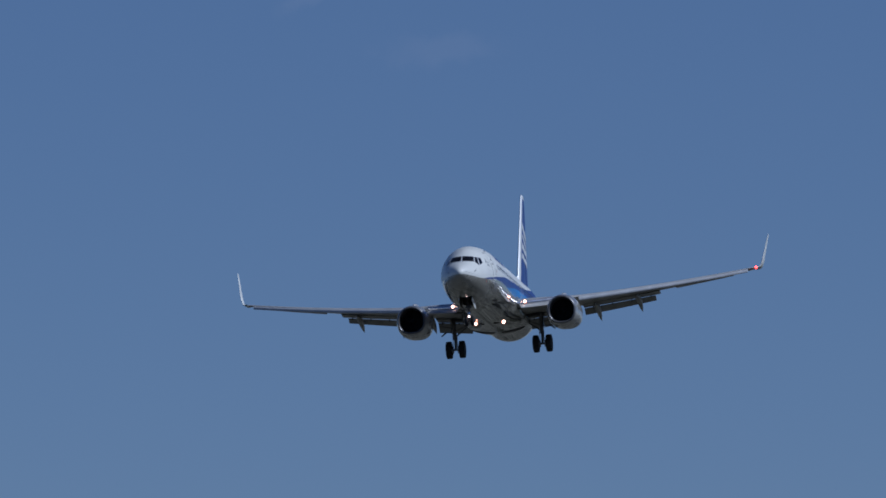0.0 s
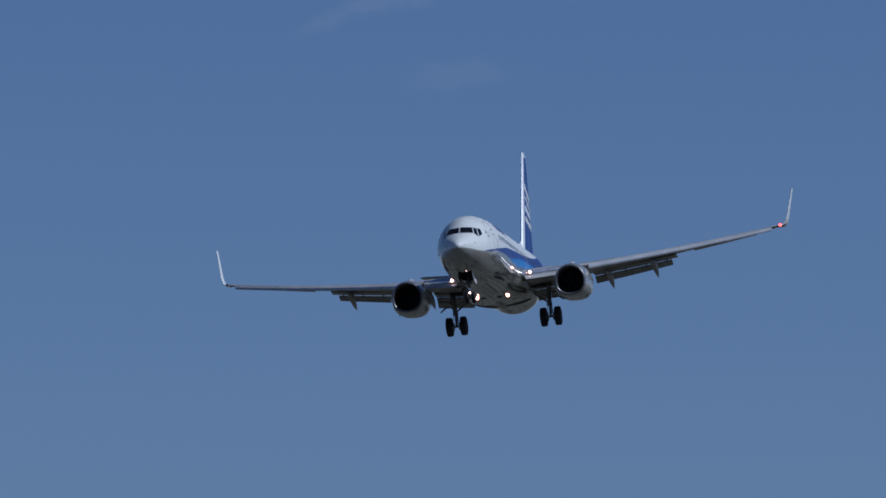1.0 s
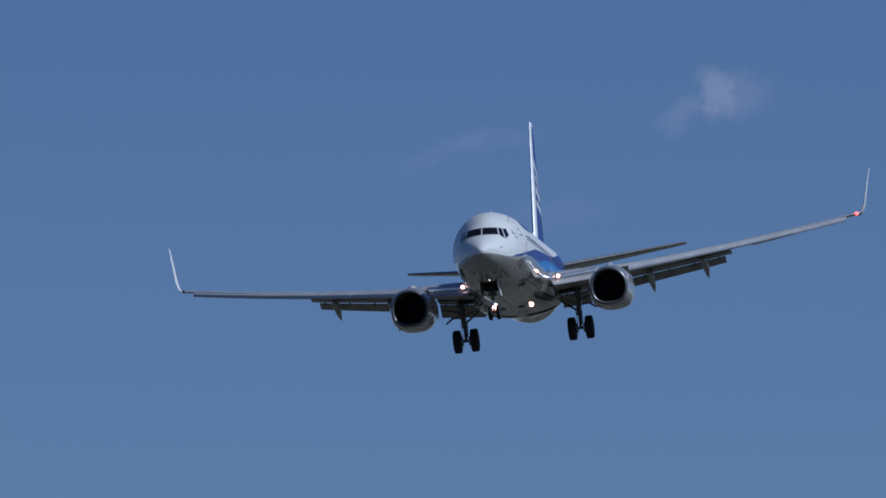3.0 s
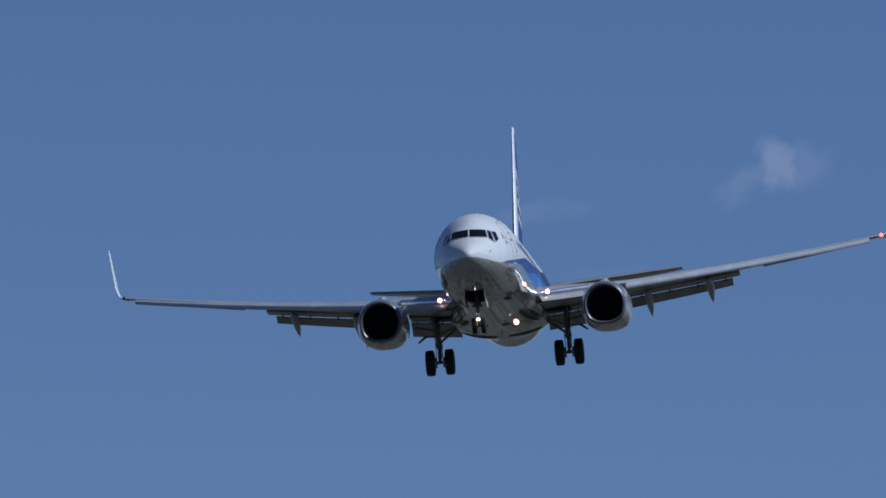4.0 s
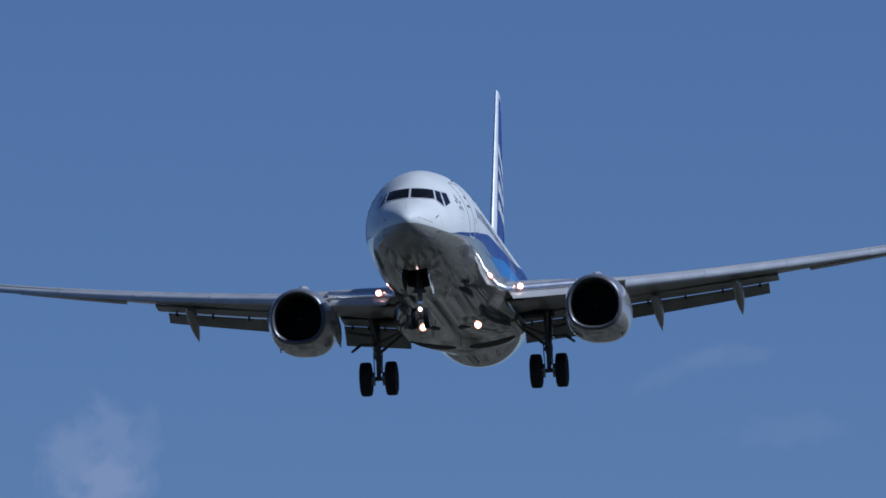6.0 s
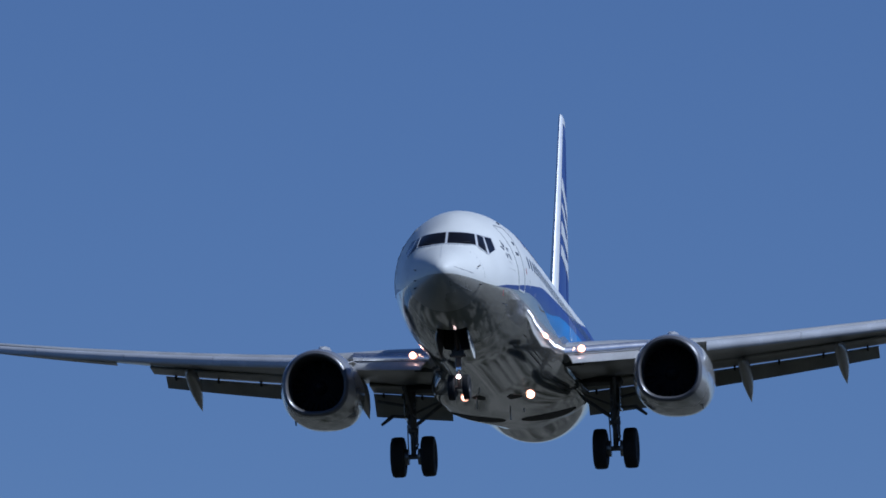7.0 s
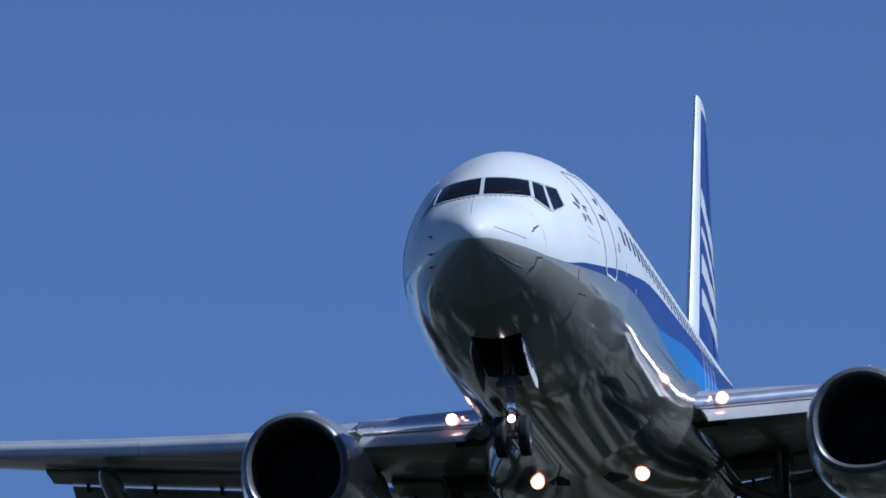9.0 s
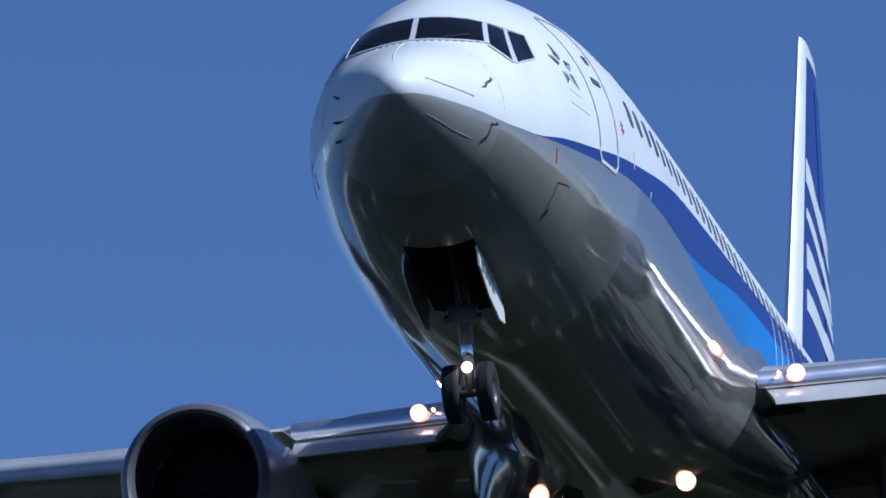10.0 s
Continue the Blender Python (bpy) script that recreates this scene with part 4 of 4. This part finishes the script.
    part("dorsal_fin", loft(rings), WHITE, fin, "white fillet ahead of the fin")
    # stripes: slanting white blades lying on the fin's sides, cut square at the band and thin at the rudder
    for s in (1, -1):
        for c0, a0, b0, a1, b1 in ((0.19, 6.95, 6.55, 5.90, 5.70), (0.42, 6.62, 6.58, 6.18, 5.98), (0.20, 6.12, 5.94, 5.40, 5.14), (0.20, 5.52, 5.10, 4.84, 4.64), (0.38, 5.27, 5.22, 5.10, 4.92),
                                   (0.20, 4.76, 4.40, 4.22, 4.04), (0.38, 4.54, 4.48, 4.52, 4.30)):
            bm = bmesh.new()
            rows = []
            for k in range(9):
                u = k / 8
                c = c0 + (0.985 - c0) * u
                za, zb = a0 + (a1 - a0) * u ** 1.1, b0 + (b1 - b0) * u ** 0.9
                p, q = (side_of(c, z, s) + Vector((0, s * (0.018 if c > 0.66 else 0.009), 0)) for z in (za, zb))
                rows.append([bm.verts.new(v) for v in (p, q, q - Vector((0, s * 0.014, 0)), p - Vector((0, s * 0.014, 0)))])
            for a, b in zip(rows, rows[1:]):
                for j in range(4):
                    bm.faces.new((a[j], a[(j + 1) % 4], b[(j + 1) % 4], b[j]))
            bm.faces.new(rows[0])
            part("fin_stripe", bm, WHITE, fin, "white diagonal stripe")
    for s in (1, -1):
        rings = []
        for k in (0, 0.2, 0.45, 0.7, 0.93, 1.0):
            y = 0.3 + 6.87 * k
            rings.append(foil_ring((33.45 + 4.73 * k, s * y, 1.12 + 0.94 * k), (4.0 - 2.65 * k) * (1 if k < 1 else 0.85), 0.09))
        # darker grey all over, so the tailplane's shaded underside is in its colour
        st = part("horizontal_stabilizer", loft(rings), WING_SHADED, airliner, "grey tailplane half")
        yy = [1.0 + 5.9 * i / 5 for i in range(6)]
        ht = lambda y: (y - 0.3) / 6.87
        part("elevator", segment(yy, s, lambda y: 33.45 + 4.73 * ht(y) + (4.0 - 2.65 * ht(y)) * 0.74, lambda y: 33.45 + 4.73 * ht(y) + (4.0 - 2.65 * ht(y)) * 1.02, 0.05, lambda y: 1.14 + 0.94 * ht(y), lambda y: 1.13 + 0.94 * ht(y)), WING, st)


build_tail()


# ---- landing gear ----
def wheel(parent, c, radius, wide, rim_r):
    h = wide / 2
    prof = [(-h * 0.72, rim_r), (-h * 0.95, rim_r + (radius - rim_r) * 0.3), (-h, rim_r + (radius - rim_r) * 0.6), (-h * 0.86, radius * 0.955), (-h * 0.55, radius * 0.995)]
    for g in (-0.4, -0.13, 0.13, 0.4):
        prof += [(h * (g - 0.04), radius), (h * (g - 0.03), radius - 0.012), (h * (g + 0.03), radius - 0.012), (h * (g + 0.04), radius)]
    prof += [(h * 0.55, radius * 0.995), (h * 0.86, radius * 0.955), (h, rim_r + (radius - rim_r) * 0.6), (h * 0.95, rim_r + (radius - rim_r) * 0.3), (h * 0.72, rim_r)]
    t = part("wheel", turned(prof, c, axis="y", n=36), RUBBER, parent, "black rubber tyre on a grey hub")
    rim = [(-h * 0.72, rim_r), (-h * 0.5, rim_r * 0.9), (-h * 0.35, rim_r * 0.55), (-h * 0.6, rim_r * 0.35), (-h * 0.65, 0.01), (h * 0.65, 0.01), (h * 0.6, rim_r * 0.35), (h * 0.35, rim_r * 0.55), (h * 0.5, rim_r * 0.9), (h * 0.72, rim_r)]
    part("rim", turned(rim, c, axis="y", n=24), GEAR, t, "grey metal wheel rim")


def build_main_gear(s):
    y = 2.87
    strut = tube((19.45, s * y, -3.20), (19.40, s * y, -2.35), 0.075)
    tube((19.40, s * y, -2.5), (19.30, s * (y + 0.02), -1.2), 0.125, bm=strut)
    tube((19.40, s * y, -2.52), (19.398, s * y, -2.40), 0.16, bm=strut)
    leg = part("main_landing_gear", strut, GEAR, airliner, "extended twin-wheel main landing gear leg")
    part("axle", tube((19.45, s * 2.36, -3.19), (19.45, s * 3.38, -3.19), 0.07), GEAR, leg)
    for yy in (2.44, 3.30):
        wheel(leg, (19.45, s * yy, -3.19), 0.575, 0.40, 0.27)
        part("brake", turned([(-0.1, 0.08), (-0.1, 0.23), (0.1, 0.23), (0.1, 0.08)], (19.45, s * (yy + (0.2 if yy < 2.8 else -0.2)), -3.19), axis="y", n=20), STEEL, leg)
    for a, b in (((19.52, y, -2.5), (19.9, y, -2.78)), ((19.9, y, -2.78), (19.52, y, -3.05))):
        bm = tube((a[0], s * (a[1] - 0.09), a[2]), (b[0], s * (b[1] - 0.03), b[2]), 0.03, n=8)
        tube((a[0], s * (a[1] + 0.09), a[2]), (b[0], s * (b[1] + 0.03), b[2]), 0.03, n=8, bm=bm)
        part("torque_link", bm, GEAR, leg)
    bm = tube((19.40, s * (y - 0.1), -2.3), (19.3, s * 1.75, -1.55), 0.055, n=10)
    tube((19.40, s * (y - 0.1), -1.95), (19.3, s * 1.7, -1.5), 0.035, n=8, bm=bm)
    part("side_brace", bm, GEAR, leg)
    part("drag_brace", tube((19.36, s * y, -2.1), (18.3, s * (y + 0.1), -1.3), 0.045, n=8), GEAR, leg)
    part("walking_beam", tube((19.55, s * (y + 0.05), -1.75), (19.6, s * (y + 1.0), -1.55), 0.05, n=8), GEAR, leg)
    d = part("gear_door", box((19.38, s * (y + 0.19), -1.75), (0.75, 0.035, 0.75), 0.015), GREY, leg, "grey door panel fixed to the leg")
    bm = tube((19.5, s * (y + 0.12), -2.02), (19.5, s * (y + 0.60), -2.0), 0.04, n=10)
    tube((19.5, s * (y + 0.57), -2.0), (19.5, s * (y + 0.90), -2.25), 0.06, 0.04, n=10, bm=bm)
    part("door_link", bm, GEAR, leg, "dark link arm of the gear door")
    bm = bmesh.new()
    random.seed(5)
    for i in range(12):
        z = -2.45 + i * 0.1
        tube((19.27, s * (y + random.uniform(-0.16, 0.16)), z), (19.25, s * (y + random.uniform(-0.16, 0.16)), z + 0.16), 0.02, n=6, bm=bm)
    tube((19.3, s * (y - 0.13), -3.0), (19.3, s * (y - 0.16), -2.3), 0.018, n=6, bm=bm)
    tube((19.3, s * (y + 0.13), -3.0), (19.3, s * (y + 0.14), -2.3), 0.018, n=6, bm=bm)
    part("hydraulic_line", bm, STEEL, leg, "thin brake lines on the leg")
    # a dark block for the shade in the open wheel well behind the leg
    part("gear_bay_shade", box((19.4, s * 2.55, -1.27), (0.9, 1.1, 0.16), 0.05), DARK, leg, "dark block for the shaded gear bay in the wing's underside")


def build_nose_gear():
    bm = tube((4.22, 0, -3.2), (4.16, 0, -2.6), 0.055)
    tube((4.16, 0, -2.65), (4.0, 0, -1.3), 0.085, bm=bm)
    leg = part("nose_landing_gear", bm, GEAR, airliner, "extended twin-wheel nose landing gear leg")
    part("axle", tube((4.22, -0.26, -3.2), (4.22, 0.26, -3.2), 0.05), GEAR, leg)
    for s in (1, -1):
        wheel(leg, (4.22, s * 0.2, -3.2), 0.345, 0.2, 0.17)
        part("steering_cylinder", tube((4.05, s * 0.1, -2.35), (4.05, s * 0.22, -2.35), 0.05, n=10), GEAR, leg)
        # door hinged at the bay's edge, hanging open
        hinge = [skin(x, BOTTOM(x) + 0.04, s) for x in (BAY[0] + 0.05, BAY[1] - 0.05)]
        z0, z1 = hinge[0].z, hinge[1].z
        yh = s * (BAY[2] + 0.01)
        rows = []
        for x, z, d in ((BAY[0] + 0.08, z0 - 0.04, 0.24), (3.2, z0 + (z1 - z0) * 0.3, 0.42), (3.9, z0 + (z1 - z0) * 0.66, 0.45), (BAY[1] - 0.35, z1 - 0.02, 0.30)):
            rows.append([(x, yh - s * 0.012, z), (x, yh + s * 0.008, z - d * 0.5), (x, yh + s * 0.012, z - d), (x, yh + s * 0.034, z - d), (x, yh + s * 0.032, z - d * 0.5), (x, yh + s * 0.012, z)])
        bm = loft(rows)
        # inner faces take the same near-black as the bay lining
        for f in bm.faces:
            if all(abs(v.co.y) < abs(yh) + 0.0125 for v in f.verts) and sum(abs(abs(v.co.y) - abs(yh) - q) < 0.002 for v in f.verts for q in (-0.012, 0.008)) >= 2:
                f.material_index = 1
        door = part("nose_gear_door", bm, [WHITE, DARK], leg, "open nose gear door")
        # writing on the door's outside, as plain bars
        for i in range(4):
            x = 2.78 + i * 0.22
            zz = z0 + (z1 - z0) * (x - BAY[0]) / (BAY[1] - BAY[0]) - 0.10
            bm = bmesh.new()
            rows = []
            for dx, lo in ((0, 0.19), (0.045, 0.19), (0.046, 0.05), (0.099, 0.05), (0.10, 0.19), (0.145, 0.19)):
                rows.append([(x + dx, yh + s * 0.026, zz), (x + dx, yh + s * 0.028, zz - lo), (x + dx, yh + s * 0.040, zz - lo), (x + dx, yh + s * 0.038, zz)])
            part("door_marking", loft(rows, bm=bm), MARK, door, "dark bar of lettering on the door", smooth=False)
    for a, b in (((4.25, 0, -2.65), (4.5, 0, -2.88)), ((4.5, 0, -2.88), (4.27, 0, -3.15))):
        part("torque_link", tube(a, b, 0.035, n=8), GEAR, leg)
    part("drag_strut", tube((4.12, 0, -2.3), (3.3, 0, -1.6), 0.05, n=10), DARK, leg)
    part("steering_collar", box((4.07, 0, -2.3), (0.2, 0.34, 0.2), 0.04), GEAR, leg)
    part("strut_piston", tube((4.163, 0, -2.78), (4.16, 0, -2.62), 0.07), ALU, leg, "bright metal piston")
    t = part("taxi_light", turned([(-0.04, 0.02), (-0.03, 0.052), (0.02, 0.064), (0.06, 0.03)], (4.04, 0, -2.93), caps=True, n=16), TAXI, leg, "glowing taxi light")
    part("light_bracket", tube((4.08, 0, -2.93), (4.17, 0, -2.88), 0.03, n=8), GEAR, t)


build_main_gear(1)
build_main_gear(-1)
build_nose_gear()


# ---- clouds: thin wisps far behind ----
def cloud(words, pan, el, lobes, seed, dense, ragged=22):
    """Soft vapour on a bulging sheet: lobes are (x, y, half-breadth, half-height, turn, weight) in metres."""
    d = 3600
    c = Vector((math.sin(radians(pan)) * math.cos(radians(el)), math.cos(radians(pan)) * math.cos(radians(el)), math.sin(radians(el)))) * d
    bm = bmesh.new()
    bmesh.ops.create_grid(bm, x_segments=24, y_segments=24, size=34)
    for v in bm.verts:
        v.co.z = 6 * (1 - min(1, (v.co.x ** 2 + v.co.y ** 2) / 34 ** 2))
    m = bpy.data.materials.new("cloud_vapour")
    m.use_nodes = True
    n, l = m.node_tree.nodes, m.node_tree.links
    b = n["Principled BSDF"]
    b.inputs["Base Color"].default_value = (0, 0, 0, 1)
    b.inputs["Roughness"].default_value = 1
    b.inputs["Specular IOR Level"].default_value = 0
    # the cloud's sunlit tone is emitted; its black base takes no light
    b.inputs["Emission Color"].default_value = (0.40, 0.395, 0.40, 1)
    b.inputs["Emission Strength"].default_value = 1.0
    tc = n.new("ShaderNodeTexCoord")
    ns = n.new("ShaderNodeTexNoise")
    ns.noise_dimensions = "4D"
    ns.inputs["W"].default_value = seed
    ns.inputs["Scale"].default_value, ns.inputs["Detail"].default_value, ns.inputs["Roughness"].default_value = 0.16, 4, 0.5
    l.new(tc.outputs["Object"], ns.inputs["Vector"])
    big = n.new("ShaderNodeTexNoise")
    big.noise_dimensions = "4D"
    big.inputs["W"].default_value = seed + 5
    big.inputs["Scale"].default_value, big.inputs["Detail"].default_value, big.inputs["Roughness"].default_value = 0.09, 5, 0.6
    l.new(tc.outputs["Object"], big.inputs["Vector"])
    shift, place = n.new("ShaderNodeVectorMath"), n.new("ShaderNodeVectorMath")
    shift.operation, place.operation = "MULTIPLY_ADD", "ADD"
    shift.inputs[1].default_value, shift.inputs[2].default_value = (ragged, ragged, 0), (-ragged / 2, -ragged / 2, 0)
    l.new(big.outputs["Color"], shift.inputs[0])
    l.new(tc.outputs["Object"], place.inputs[0])
    l.new(shift.outputs[0], place.inputs[1])
    total = None
    for x, y, w, h, turn, weight in lobes:
        mp = n.new("ShaderNodeMapping")
        mp.vector_type = "TEXTURE"
        mp.inputs["Location"].default_value = (x, y, 0)
        mp.inputs["Rotation"].default_value = (0, 0, radians(turn))
        mp.inputs["Scale"].default_value = (w, h, 1000)
        ln = n.new("ShaderNodeVectorMath")
        ln.operation = "LENGTH"
        sub, mr = n.new("ShaderNodeMath"), n.new("ShaderNodeMapRange")
        sub.operation = "MULTIPLY_ADD"
        sub.inputs[1].default_value = -1.5
        mr.interpolation_type = "SMOOTHSTEP"
        mr.inputs["From Min"].default_value, mr.inputs["From Max"].default_value = 1.75, 0.35
        mr.inputs["To Min"].default_value, mr.inputs["To Max"].default_value = 0, weight
        l.new(place.outputs[0], mp.inputs["Vector"])
        l.new(mp.outputs[0], ln.inputs[0])
        l.new(ns.outputs["Fac"], sub.inputs[0])
        sub2 = n.new("ShaderNodeMath")
        sub2.operation = "ADD"
        sub2.inputs[1].default_value = 0.75
        l.new(ln.outputs["Value"], sub.inputs[2])
        l.new(sub.outputs[0], sub2.inputs[0])
        l.new(sub2.outputs[0], mr.inputs["Value"])
        if total is None:
            total = mr.outputs[0]
        else:
            mx = n.new("ShaderNodeMath")
            mx.operation = "MAXIMUM"
            l.new(total, mx.inputs[0])
            l.new(mr.outputs[0], mx.inputs[1])
            total = mx.outputs[0]
    out = n.new("ShaderNodeMath")
    out.operation = "MULTIPLY"
    out.inputs[1].default_value = dense
    l.new(total, out.inputs[0])
    l.new(out.outputs[0], b.inputs["Alpha"])
    ob = part("cloud", bm, m)
    ob.matrix_world = look(c, (0, 0, 1.7)) @ Matrix.Rotation(math.pi, 4, "Y")
    ob.visible_shadow = False
    tagged(ob, words, "cloud", kind="structure")


cloud("small pale wisp of cloud in the blue sky", -1.826, 5.786, [(0, -0.6, 4.6, 5.2, 15, 1), (-8.5, -5, 7, 3.0, 22, 0.42), (8.5, 0, 6.5, 5, 0, 0.4)], 3.1, 0.21, 14)
cloud("faint streak of thin cloud", -2.951, 5.545, [(-0.8, 1.6, 8.5, 2.2, 12, 1), (10, 3.2, 8.5, 2, 4, 0.7), (-13, -3.2, 8, 2.2, 24, 0.6)], 7.7, 0.06, 9)
cloud("soft pale cloud in the blue sky", -5.70, 5.03, [(0, 0, 9.5, 8, 0, 1), (2, 13, 6, 8, 25, 0.6), (-9, 5, 8, 9, 0, 0.7), (10, 9, 5, 7, 0, 0.4)], 11.3, 0.19)
cloud("faint smudge of thin cloud", -2.563, 5.244, [(0, 0, 14, 4, 3, 1)], 15.9, 0.035, 10)


def motions():
    walk(airliner, PLANE_ROWS)


motions()
